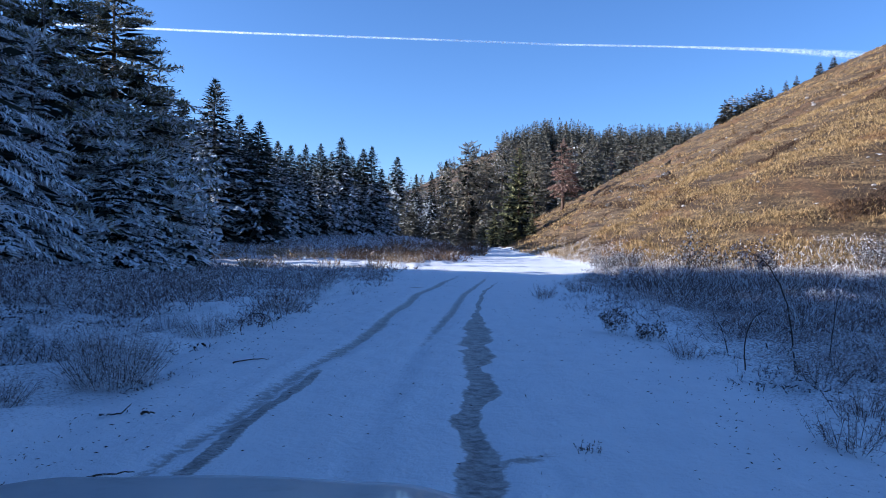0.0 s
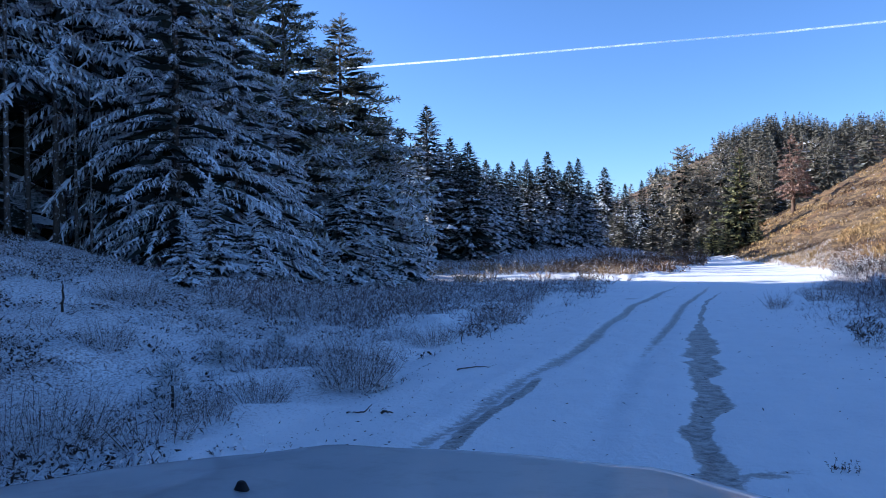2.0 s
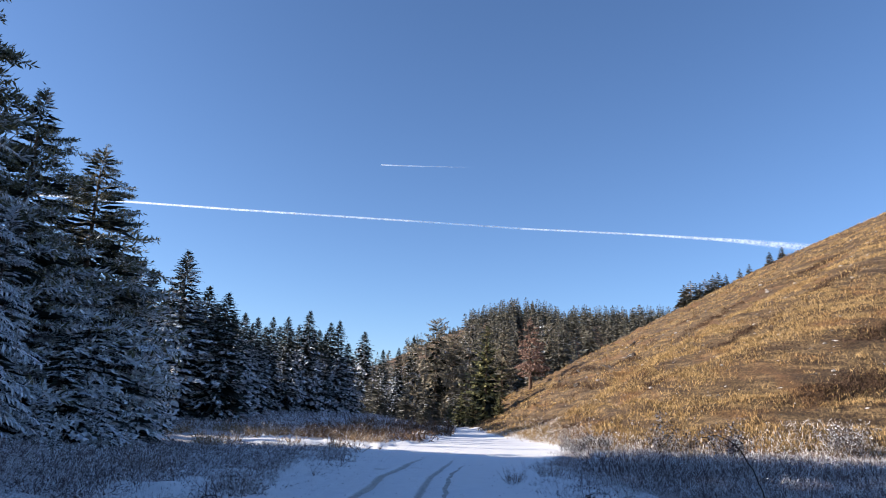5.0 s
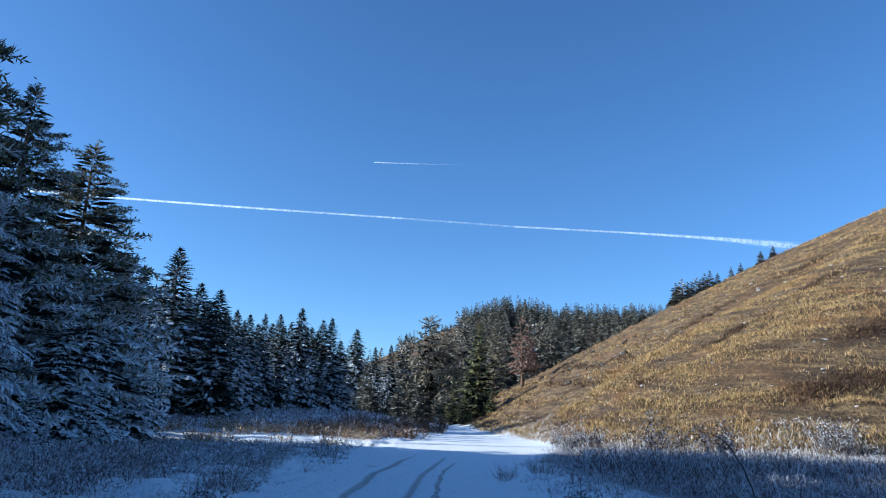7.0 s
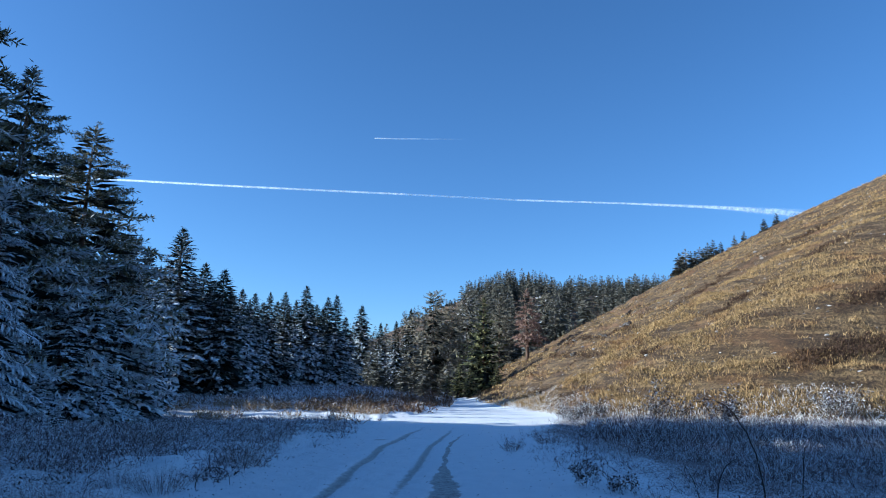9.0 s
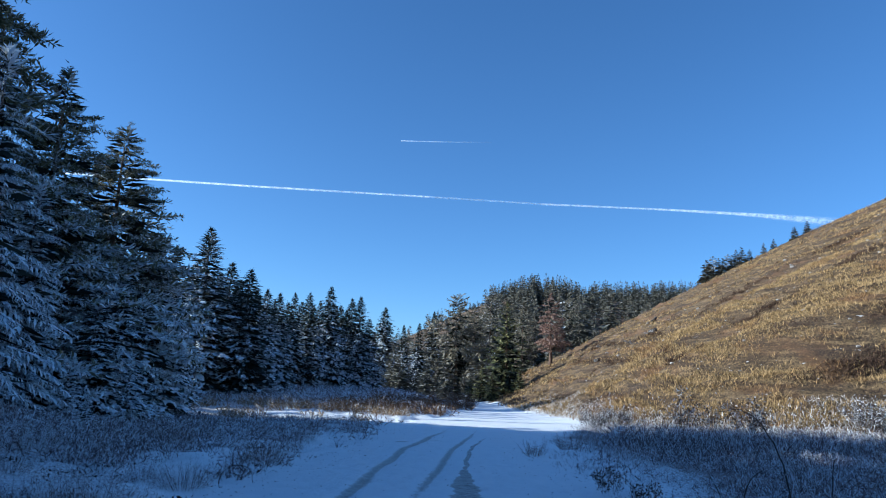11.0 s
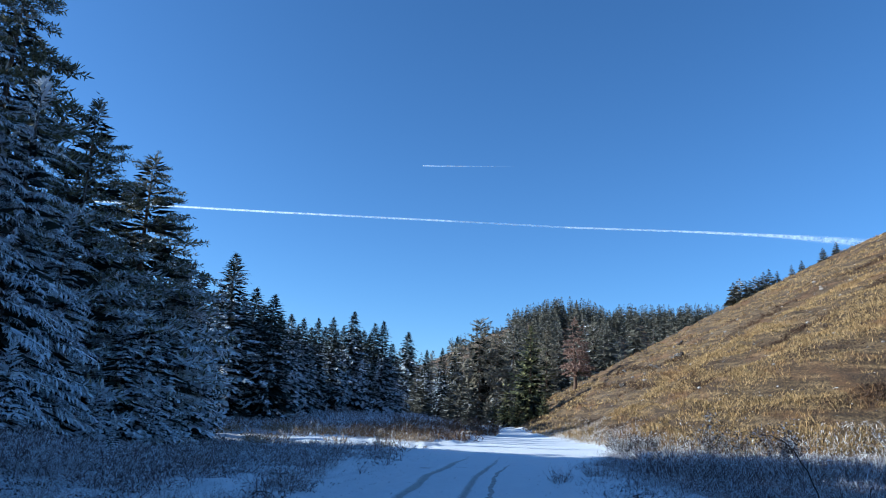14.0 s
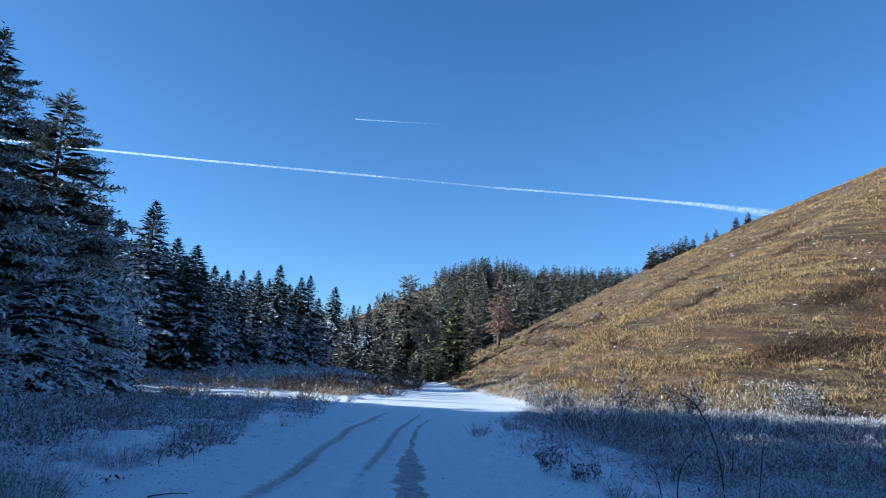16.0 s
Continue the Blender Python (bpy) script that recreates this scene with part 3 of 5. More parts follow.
def cone_crown(rng, height, radius, first, levels, per, wide=0.36, power=0.75):
    """A tree seen from afar: tiers of drooping boughs, shorter towards a sharp tip."""
    out = []
    for k in range(levels):
        u = k / levels
        z = first + (height - first) * (1 - (1 - u) ** 1.15)
        span = radius * (1 - u) ** power + 0.14
        n = max(5, int(per * (1 - 0.4 * u)))
        a = rng.uniform(0, 6.28) + np.arange(n) * 6.2832 / n + rng.normal(size=n) * 0.25
        ln = span * rng.uniform(0.7, 1.2, n)
        base = np.stack([0 * a, 0 * a, z + rng.normal(size=n) * 0.12], 1)
        way = np.stack([np.cos(a), np.sin(a), rng.uniform(-0.55, -0.2, n) + 0.5 * u], 1)
        out.append(diamonds(base, way, ln, np.maximum(ln * wide, 0.16) * rng.uniform(0.7, 1.3, n), rng, np.tile([0.0, 0.0, 1.0], (n, 1)) + rng.normal(size=(n, 3)) * 0.55))
        out.append(diamonds(base + way * (ln * 0.45)[:, None], way + rng.normal(size=(n, 3)) * 0.45, ln * 0.6, np.maximum(ln * wide * 0.6, 0.12), rng))
    tip = np.tile([[0.0, 0.0, height - 1.1]], (6, 1))
    way = np.stack([rng.normal(size=6) * 0.12, rng.normal(size=6) * 0.12, np.ones(6)], 1)
    out.append(diamonds(tip, way, np.full(6, 1.15), np.full(6, 0.15), rng))
    return np.concatenate(out)


def cone_crown_mesh(name, *shape):
    return quads_mesh(name, cone_crown(*shape))


def trunk_bmesh(rng, height, radius, lean=0.0, top=0.02, stubs=0):
    ks = np.linspace(0, 1, 9)
    path = [(lean * height * k * k + 0.03 * math.sin(5 * k) * radius * 6, 0.02 * math.sin(7 * k), -0.25 + (height + 0.25) * k) for k in ks]
    rad = [radius * (1 - k) ** 0.9 * (1.25 if k == 0 else 1) + top for k in ks]
    bm = tube(path, rad, 8)
    for _ in range(stubs):
        z = rng.uniform(0.08, 0.85) * height
        a = rng.uniform(0, 6.28)
        ln = rng.uniform(0.4, 1.2) * (1 - z / height * 0.6)
        p = Vector((lean * height * (z / height) ** 2, 0, z))
        e = p + Vector((math.cos(a) * ln, math.sin(a) * ln, -0.15 * ln))
        s = tube([p, (p + e) / 2 + Vector((0, 0, 0.05)), e], [0.025, 0.017, 0.006], 4)
        tmp = bpy.data.meshes.new("stub")
        s.to_mesh(tmp)
        s.free()
        bm.from_mesh(tmp)
        bpy.data.meshes.remove(tmp)
    return bm


def make_tree(name, crown, bark, needles, height, radius, rng, label, group, lean=0.0, stubs=0, category="tree"):
    root = new(name)
    tagged(root, label, category, group)
    part("trunk", trunk_bmesh(rng, height * 0.93, radius, lean, stubs=stubs), bark, root)
    if isinstance(crown, tuple):
        part("crown", crown[0], needles, root)
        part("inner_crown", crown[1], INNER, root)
    elif crown:
        part("crown", crown, needles, root)
    root["tall"] = height
    return root


placed = {}


def plant(proto, x, y, height, turn, wide=1.0, sink=0.1, group=""):
    """Set the first tree of a kind, or a copy of it, at its place, scaled to its height."""
    s = height / proto["tall"]
    m = pose(x, y, gz(x, y) - sink, 0, 0, turn) @ Matrix.Diagonal((s * wide, s * wide, s, 1))
    if proto.name not in placed:
        placed[proto.name] = 1
        proto.matrix_basis = m
        return proto
    sc = proto.scale
    return copy_thing(proto, m @ Matrix.Diagonal((1 / sc[0], 1 / sc[1], 1 / sc[2], 1)))


def height_for(az, dist, el):
    x, y = bearing(az, dist)
    return x, y, 1.5 + dist * math.tan(radians(el)) - gz(x, y)


rng = np.random.default_rng(11)
SPRUCES = [make_tree("spruce", crown_mesh("crown", rng, 14.0, r, 0.4, 0.5, 9, 20, dr, ri, 0.2, 1, 1.0, 0.62, 0.28, core=0.66, leaves=1), BARK, SPRUCE, 14.0, 0.2, rng,
           "tall dark spruce with drooping rime-coated branches at the forest edge", "frosted spruces at the forest edge", category="spruce tree")
           for r, dr, ri in ((3.5, 0.45, 0.08), (3.2, 0.4, 0.06), (3.8, 0.55, 0.1))]
HIGH = make_tree("high_spruce", crown_mesh("crown", rng, 14.0, 3.6, 4.6, 0.5, 9, 20, 0.45, 0.05, 0.2, 1, 1.0, 0.5, 0.28, core=0.6, leaves=1), BARK, SPRUCE, 14.0, 0.17, rng,
                 "tall rime-coated spruce with a bare lower trunk", "frosted spruces at the forest edge", category="spruce tree", stubs=14)
SLIM = [make_tree("slim_spruce", crown_mesh("crown", rng, 13.0, r, 0.4, 0.4, 11, 6, 0.42, 0.08, 0.3, 1, 0.9, 0.66, 0.24, slim=0.5, core=0.8, least=0.09, cap=2.2), BARK, SPRUCE_ROW, 13.0, 0.17, rng,
        "slender pointed spruce dusted with hoarfrost in the forest row", "spruces in the forest row", category="spruce tree")
        for r in (2.7, 2.4, 3.0)]
LAYERED = [make_tree("layered_spruce", crown_mesh("crown", rng, 7.0, r, 0.15, 0.27, 12, 8, 0.3, 0.05, 0.26, 1, 0.55, 0.72, 0.2, slim=0.36, core=0.75), BARK, SPRUCE_YOUNG, 7.0, 0.1, rng,
           "half-grown spruce with close rime-edged layers of branches", "half-grown spruces at the forest edge", category="spruce tree") for r in (2.3, 2.0)]
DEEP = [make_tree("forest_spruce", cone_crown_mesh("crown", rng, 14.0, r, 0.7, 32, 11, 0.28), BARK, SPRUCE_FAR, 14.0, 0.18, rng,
        "dark spruce deeper in the shaded forest, in part unseen and added for shade", "spruces inside the forest", category="spruce tree", stubs=6)
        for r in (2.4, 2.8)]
FIRS = [make_tree("fir", crown_mesh("crown", rng, 15.0, r, 0.9, sp, 12, 6, 0.2, 0.1, 0.24, 6, 0.45, 0.66, 0.34, 0.06, 0.15, core=0.72, brush=0.09, least=0.1, sweep=sw, cap=0.8, slim=0.27), PINEBARK, FIR, 15.0, 0.22, rng,
        "tall old fir with open layered olive-green branches", "old firs above the forest edge", lean=ln, category="fir tree")
        for r, sp, ln, sw in ((3.9, 0.56, 0.0, 0.3), (3.4, 0.62, 0.0, 0.5))]
TALLPINE = make_tree("tall_pine", crown_mesh("crown", rng, 18.0, 3.0, 5.0, 0.56, 10, 6, 0.3, 0.02, 0.27, 5, 0.35, 0.42, 0.42, 0.16, 0.1, core=0.4, brush=0.115, least=0.2, slim=0.27), PINEBARK, FIR, 18.0, 0.25, rng,
                     "very tall dark pine with an irregular open crown", "old firs above the forest edge", category="pine tree", stubs=8)
SMALL = [make_tree("young_spruce", crown_mesh("crown", rng, 3.2, 1.15, 0.1, 0.22, 8, 9, 0.3, 0.12, 0.32, 2, 0.5, 0.85, 0.25, slim=0.24), BARK, SPRUCE, 3.2, 0.05, rng,
         "young rime-white spruce growing at the foot of the forest", "young spruces", category="spruce tree") for _ in range(2)]
HILLSPRUCE = [make_tree("hill_spruce", cone_crown_mesh("crown", rng, 12.0, r, 0.3, 20, 9, 0.46), BARK, HILLTREE, 12.0, 0.16, rng,
              "distant pointed spruce on the wooded hill", "spruces on the wooded hill", category="spruce tree") for r in (2.0, 2.3, 1.8)]
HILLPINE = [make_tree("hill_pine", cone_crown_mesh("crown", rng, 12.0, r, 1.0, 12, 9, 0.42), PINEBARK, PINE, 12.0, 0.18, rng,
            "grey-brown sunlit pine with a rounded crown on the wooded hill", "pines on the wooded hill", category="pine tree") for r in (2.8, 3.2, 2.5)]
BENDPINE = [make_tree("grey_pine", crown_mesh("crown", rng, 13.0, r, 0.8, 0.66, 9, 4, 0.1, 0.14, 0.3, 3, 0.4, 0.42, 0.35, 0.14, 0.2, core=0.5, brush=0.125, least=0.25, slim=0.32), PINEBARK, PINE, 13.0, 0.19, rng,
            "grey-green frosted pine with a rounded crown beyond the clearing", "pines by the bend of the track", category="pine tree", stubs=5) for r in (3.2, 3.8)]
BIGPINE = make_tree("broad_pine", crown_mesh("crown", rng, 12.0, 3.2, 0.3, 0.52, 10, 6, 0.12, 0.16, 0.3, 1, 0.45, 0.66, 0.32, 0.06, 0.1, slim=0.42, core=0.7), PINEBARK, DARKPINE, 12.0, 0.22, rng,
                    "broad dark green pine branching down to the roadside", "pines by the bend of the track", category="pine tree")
DEAD = make_tree("dead_pine", crown_mesh("crown", rng, 11.0, 2.1, 2.6, 0.5, 8, 4, 0.25, 0.06, 0.32, 3, 0.6, 0.5, 0.42, 0.25, 0.1, core=0.2, brush=0.15), PINEBARK, RUST, 11.0, 0.24, rng,
                 "dead pine with rust-brown needles on the foot of the slope", "pines by the bend of the track", category="pine tree", lean=-0.03, stubs=6)

# the forest edge beside the track: bearing, distance, elevation of the tip
for kind, az, dist, el, turn, wide in (
        (HIGH, -51.8, 20, 33, 0, 1.0), (HIGH, -46.6, 21.5, 33, 140, 1.0), (SPRUCES[2], -41.6, 21.5, 33, 40, 0.75), (SPRUCES[1], -38.6, 19, 27, 130, 1.05),
        (SPRUCES[0], -34.2, 20.5, 23, 210, 0.95), (TALLPINE, -36.4, 25, 30.5, 10, 1.0), (FIRS[1], -30.2, 25, 22.3, 80, 1.1),
        (FIRS[0], -25.6, 28, 19.0, 20, 1.25), (LAYERED[0], -24.6, 25.5, 8.6, 0, 1.1), (LAYERED[1], -22.4, 29, 11.4, 77, 1.05),
        (LAYERED[0], -27.6, 26, 10.5, 200, 1.05), (LAYERED[1], -25.9, 24.2, 6.5, 120, 1.2), (LAYERED[0], -20.9, 31, 8.0, 20, 1.0), (SPRUCES[1], -30.8, 22, 14.0, 30, 1.1), (DEEP[0], -41.5, 26, 32, 10, 1.3), (DEEP[1], -47.5, 30, 33, 10, 1.3)):
    x, y, h = height_for(az, dist, el)
    plant(kind, x, y, h, turn, wide)
for az, dist, el in ((-20.9, 60, 10.4), (-18.5, 56, 12.1), (-16.6, 58, 9.5), (-15.1, 56, 9.1), (-13.6, 62, 7.6), (-12.6, 68, 7.3), (-11.4, 74, 7.4), (-10.2, 76, 7.5),
                     (-9.3, 80, 6.9), (-8.5, 80, 8.1), (-7.6, 86, 6.6), (-6.7, 92, 7.2), (-6.0, 92, 7.4), (-5.2, 98, 5.6), (-3.9, 125, 6.6), (-17.4, 66, 8.6), (-19.6, 68, 8.4), (-14.4, 72, 7.4), (-21.8, 52, 8.6), (-13.0, 74, 6.8), (-11.9, 82, 6.6), (-10.8, 84, 6.7), (-9.8, 90, 6.4), (-8.0, 92, 6.5), (-7.1, 98, 6.2), (-15.8, 70, 8.2), (-18.0, 72, 8.0)):
    x, y, h = height_for(az, dist, el)
    plant(SLIM[int(rng.integers(3))], x, y, h, rng.uniform(0, 360), rng.uniform(0.9, 1.15) * (1.45 if az < -14 else 1.15))
for az, dist, h in ((-23.2, 24.5, 2.4), (-21.3, 27, 1.8), (-33.0, 17.5, 2.2), (-27.2, 22, 2.0), (-38.0, 14.5, 1.7), (-19.0, 49, 2.6), (-36.2, 16.5, 2.6), (-25.8, 17.5, 0.9)):
    x, y = bearing(az, dist)
    plant(SMALL[int(rng.integers(2))], x, y, h, rng.uniform(0, 360), 1.1)
# deeper forest in rough rows, left open where the sun comes through to the clearing
# largely unseen rows, added to keep the track and meadow in shade
for x0, y0, y1, step in ((-15.6, -16, 5, 2.5), (-19.5, -21, 22.5, 2.7), (-24.5, -24, 21.5, 3.2), (-30, -26, 20.5, 3.6), (-36.5, -28, 20, 4.2)):
    for y in np.arange(y0, y1, step):
        x, yy = x0 + rng.uniform(-1.2, 1.2), y + rng.uniform(-0.8, 0.8)
        near = x0 > -22 and yy > 14
        plant(SLIM[int(rng.integers(3))] if near else DEEP[int(rng.integers(2))], x, yy, rng.uniform(14.5, 17.5) if yy < 15.5 else rng.uniform(9.5, 11.5), rng.uniform(0, 360), 1.0 if near else rng.uniform(1.1, 1.4))
# hidden trees added to shade the far side of the clearing
for x, y, h in ((-21.5, 54, 12.5), (-25.5, 53, 13), (-30, 54, 14), (-24, 57, 13), (-34, 53.5, 14), (-39, 55, 14), (-45, 54, 15)):
    plant(DEEP[int(h) % 2], x, y, h, 37 * h, 1.4)
# hidden trees added to shape the shadow edge and stripes on the snow
for x, y, h, wide in ((-20.5, 23.5, 11, 1.3), (-25.5, 24.0, 12, 1.3), (-33, 27.0, 19, 1.3), (-27, 34.4, 13.5, 0.6), (-27, 38.4, 13, 0.8), (-27, 41.0, 13, 1.1), (-24, 44, 12.5, 1.1), (-30, 45, 14, 1.2), (-26, 48, 13, 1.3)):
    plant(DEEP[int(h) % 2], x, y, h, 37 * x, wide)
# bare trunks at the dark edge of the forest
BARE = make_tree("bare_spruce", None, BARK, SPRUCE, 13.0, 0.075, rng, "thin bare spruce trunk with dead twig stubs at the forest edge", "bare trunks at the forest edge", stubs=26, category="spruce tree")
for az, dist, h in ((-46.9, 20.3, 11), (-48.6, 20.8, 11), (-45.6, 20.0, 7), (-49.9, 19.0, 10), (-44.6, 18.2, 4.5)):
    x, y = bearing(az, dist)
    plant(BARE, x, y, h, 70 * az)
for k in range(46):
    y = rng.uniform(55, 118)
    x = -rng.uniform(0.27 * y + 2.5, 0.27 * y + 18)
    plant(DEEP[k % 2], x, y, rng.uniform(9, 12) + 0.02 * (y - 55), rng.uniform(0, 360), rng.uniform(1.2, 1.6))

# trees round the bend of the track
for kind, az, dist, el, turn, wide in (
        (BIGPINE, 6.3, 88, 7.5, 0, 1.0), (DEAD, 9.9, 100, 8.2, 0, 1.1), (BENDPINE[1], 2.1, 118, 7.7, 0, 1.1), (BENDPINE[0], 3.6, 122, 6.9, 50, 1.0),
        (SLIM[0], 0.2, 120, 6.4, 90, 1.0), (BENDPINE[1], 4.9, 128, 7.6, 100, 1.0), (SLIM[1], -1.0, 118, 5.4, 0, 1.1), (SLIM[0], -2.3, 122, 5.2, 50, 1.0),
        (HILLSPRUCE[2], -4.6, 118, 5.0, 0, 1.0), (BENDPINE[0], 7.6, 112, 7.4, 190, 0.9), (HILLSPRUCE[0], 8.6, 125, 7.6, 0, 1.2), (BENDPINE[1], 11.4, 130, 7.6, 0, 0.9),
        (HILLSPRUCE[1], 12.6, 130, 8.0, 70, 1.0), (HILLPINE[0], 10.6, 140, 8.3, 250, 0.9), (HILLSPRUCE[2], 1.2, 112, 4.6, 20, 1.2), (HILLSPRUCE[1], -3.1, 112, 4.2, 20, 1.1)):
    x, y, h = height_for(az, dist, el)
    plant(kind, x, y, h, turn, wide)
for k in range(15):
    x, y = bearing(-5.5 + 0.75 * k, rng.uniform(100, 112))
    plant(HILLSPRUCE[k % 3], x, y, rng.uniform(3.5, 6.5), 50 * k, 1.6)
for az, dist, h in ((4.3, 88, 4.6), (3.4, 92, 3.2), (5.2, 84, 3.6), (7.4, 84, 3.0)):
    x, y = bearing(az, dist)
    plant(BIGPINE, x, y, h, az * 50, 1.1)
def skyline(az):
    """Elevation of the tips of the far wood, in degrees."""
    return float(np.interp(az, (-9, -5.4, -3.0, -1.2, 0.2, 1.1, 2.5, 3.4, 4.6, 5.8, 7.5, 9.1, 11.0, 12.3, 12.8, 13.7, 16, 18, 20.2, 23, 30), (4.2, 4.5, 5.3, 6.0, 6.5, 7.2, 7.6, 7.2, 8.8, 9.2, 9.7, 10.1, 10.2, 9.1, 8.8, 9.5, 9.3, 9.3, 9.5, 9.5, 9.5)))


FAR_KINDS = [cone_crown(rng, 12.0, r, 0.1, 14, 8, 0.5) for r in (2.0, 2.4, 1.8, 2.2, 1.9, 2.6)]
far_wood = []


def plant_under(kind, x, y, h, turn, wide):
    d = math.hypot(x, y)
    h = min(h, 1.5 + d * math.tan(radians(skyline(math.degrees(math.atan2(x, y))) - 0.7 * rng.random() ** 2)) - gz(x, y))
    if h < 2.5:
        return
    if y < 165:
        plant(kind, x, y, h, turn, wide, 0.3)
    else:
        q = FAR_KINDS[len(far_wood) % 6] * (h / 12 * np.array([wide, wide, 1.0]))
        c, s = math.cos(turn), math.sin(turn)
        far_wood.append(np.stack([q[..., 0] * c - q[..., 1] * s + x, q[..., 0] * s + q[..., 1] * c + y, q[..., 2] + gz(x, y) - 0.3], -1))


# the wooded hill, with a few bald patches
made = 0
while made < 640:
    y = rng.uniform(118, 340)
    az = rng.uniform(-9, 25) if made % 2 else rng.uniform(8, 23)
    x = y * math.tan(radians(az))
    if gz(x, y) > 20 and y < 150:
        continue
    if (abs(az - 4.0) < 0.8 and y > 255) or (abs(az + 1.8) < 1.1 and y > 230) or (abs(az - 12.6) < 0.35 and 230 < y < 270):
        continue
    made += 1
    kind = HILLSPRUCE[int(rng.integers(3))] if rng.random() < (0.72 + 0.15 * (az > 9)) else HILLPINE[int(rng.integers(3))]
    plant_under(kind, x, y, rng.uniform(7, 12), rng.uniform(0, 360), rng.uniform(0.9, 1.3))
for k in range(60):
    x, y = bearing(rng.uniform(4.9, 8.6), rng.uniform(180, 262))
    plant_under(HILLPINE[k % 3], x, y, rng.uniform(9, 13), rng.uniform(0, 360), rng.uniform(0.9, 1.2))
# the skyline row of the wooded hill
for k in range(150):
    az = 4.6 + 0.125 * k + rng.uniform(-0.15, 0.15)
    d = rng.uniform(292, 318)
    x, y = bearing(az, d)
    plant_under(HILLSPRUCE[k % 3], x, y, rng.uniform(5.5, 10), rng.uniform(0, 360), rng.uniform(1.0, 1.4))
far_woods = part("far_woods", quads_mesh("far_woods", np.concatenate(far_wood)), HILLTREE)
tagged(far_woods, "dense dark spruce wood covering the distant hill", "woods", kind="stuff")
# the crest of the open slope
for az, dist, el in ((22.2, 119, 10.9), (22.7, 120, 11.2), (23.4, 120, 11.0), (24.1, 121, 11.2), (24.8, 121, 11.8), (25.4, 122, 11.6), (26.4, 122, 11.5), (27.1, 123, 11.8), (28.6, 124, 13.0), (29.5, 125, 13.2), (22.4, 122, 10.6), (23.1, 122, 11.0), (23.8, 122, 11.3), (24.4, 123, 11.6)):
    x, y, h = height_for(az, dist, el)
    plant(HILLPINE[int(rng.integers(3))] if rng.random() < 0.2 else HILLSPRUCE[1], x, y, max(h, 2.2) + 0.5, rng.uniform(0, 360), rng.uniform(1.5, 2.1), 0.7)


# ---------------------------------------------------------------- low plants
def weeds(rng, xs, ys, height, twigs, width, lean=0.35, sink=0.02):
    """Dry weeds: a bent stalk with side twigs at each place, as quads."""
    n = len(xs)
    base = np.stack([xs, ys, land_z(xs, ys) - sink], 1)
    h = height * rng.uniform(0.5, 1.35, n)
    way = np.stack([rng.normal(size=n) * lean, rng.normal(size=n) * lean, np.ones(n)], 1)
    out = [diamonds(base, way, h, np.full(n, width) * rng.uniform(0.7, 1.4, n), rng)]
    unit = way / np.linalg.norm(way, axis=1, keepdims=True)
    for _ in range(twigs):
        f = rng.uniform(0.25, 0.9, n)
        b = base + unit * (h * f)[:, None]
        d = unit * 0.6 + rng.normal(size=(n, 3)) * 0.75
        out.append(diamonds(b, d, h * rng.uniform(0.2, 0.5, n), width * rng.uniform(0.6, 1.2, n), rng))
    return np.concatenate(out)


def scatter(rng, n, x0, x1, y0, y1, keep):
    x, y = rng.uniform(x0, x1, n), y0 * (y1 / y0) ** rng.random(n)
    k = keep(x, y)
    return x[k], y[k]


def tufts(rng, x, y, each, spread):
    """Several plants round each place."""
    n = len(x) * each
    return np.repeat(x, each) + rng.normal(size=n) * spread, np.repeat(y, each) + rng.normal(size=n) * spread


def clumpy(x, y, seed, scale=0.9):
    r = np.random.default_rng(seed)
    v = 0
    for _ in range(9):
        a, f = r.uniform(0, 6.28), scale * r.uniform(0.5, 2.5)
        v = v + np.sin((x * np.cos(a) + y * np.sin(a)) * f + r.uniform(0, 6.28))
    return v / 3


def stuff(name, quads, mat, label, category):
    ob = part(name, quads_mesh(name, quads), mat)
    return tagged(ob, label, category, kind="stuff")


r1 = np.random.default_rng(21)


def left_field(x, y):
    l, r = road_edges(y)
    d = l - x
    return (d > 0.25) & (x > -1.05 * y - 6) & (clumpy(x, y, 1, 1.3) + r1.normal(size=x.shape) * 0.4 + np.clip(d - 1.3 - 0.9 * np.clip((12 - y) / 5, 0, 1), -1.2, 2.0) * 0.55 > 0.25 + 0.5 * np.clip((9 - y) / 5, 0, 1)) & (np.hypot(x, y) > 3.2)


def right_field(x, y):
    l, r = road_edges(y)
    d = x - r
    return (d > 0.2) & (x < 0.9 * y + 5) & (y < 41) & (clumpy(x, y, 2) + r1.normal(size=x.shape) * 0.5 + np.clip(d - 1.6, -1.5, 2.5) * 0.55 > 0.35) & (hill_share(x, y) < 0.8)


x, y = scatter(r1, 6400, -18, -0.5, 3, 30, left_field)
x, y = tufts(r1, x, y, 8, 0.13)
k = r1.random(len(x)) < 0.42
stuff("fallen_leaves", weeds(r1, x[k], y[k], 0.06, 1, 0.03, 2.5, -0.03), LEAF, "dark frozen leaves lying in the frosted brush", "leaves")
stuff("frosted_brush", weeds(r1, x, y, 0.13, 5, 0.012, 1.6), FROSTWEED, "low rime-covered weeds and brush on the snowy bank", "brush")
x, y = scatter(r1, 2300, 1.5, 26, 4.5, 40, right_field)
x, y = tufts(r1, x, y, 14, 0.2)
x2, y2 = tufts(r1, *scatter(r1, 3800, 3.5, 27, 11, 31, lambda x, y: right_field(x, y) & (x > 3.2 + 0.16 * (y - 11)) & (x < 0.75 * y + 3)), 6, 0.22)
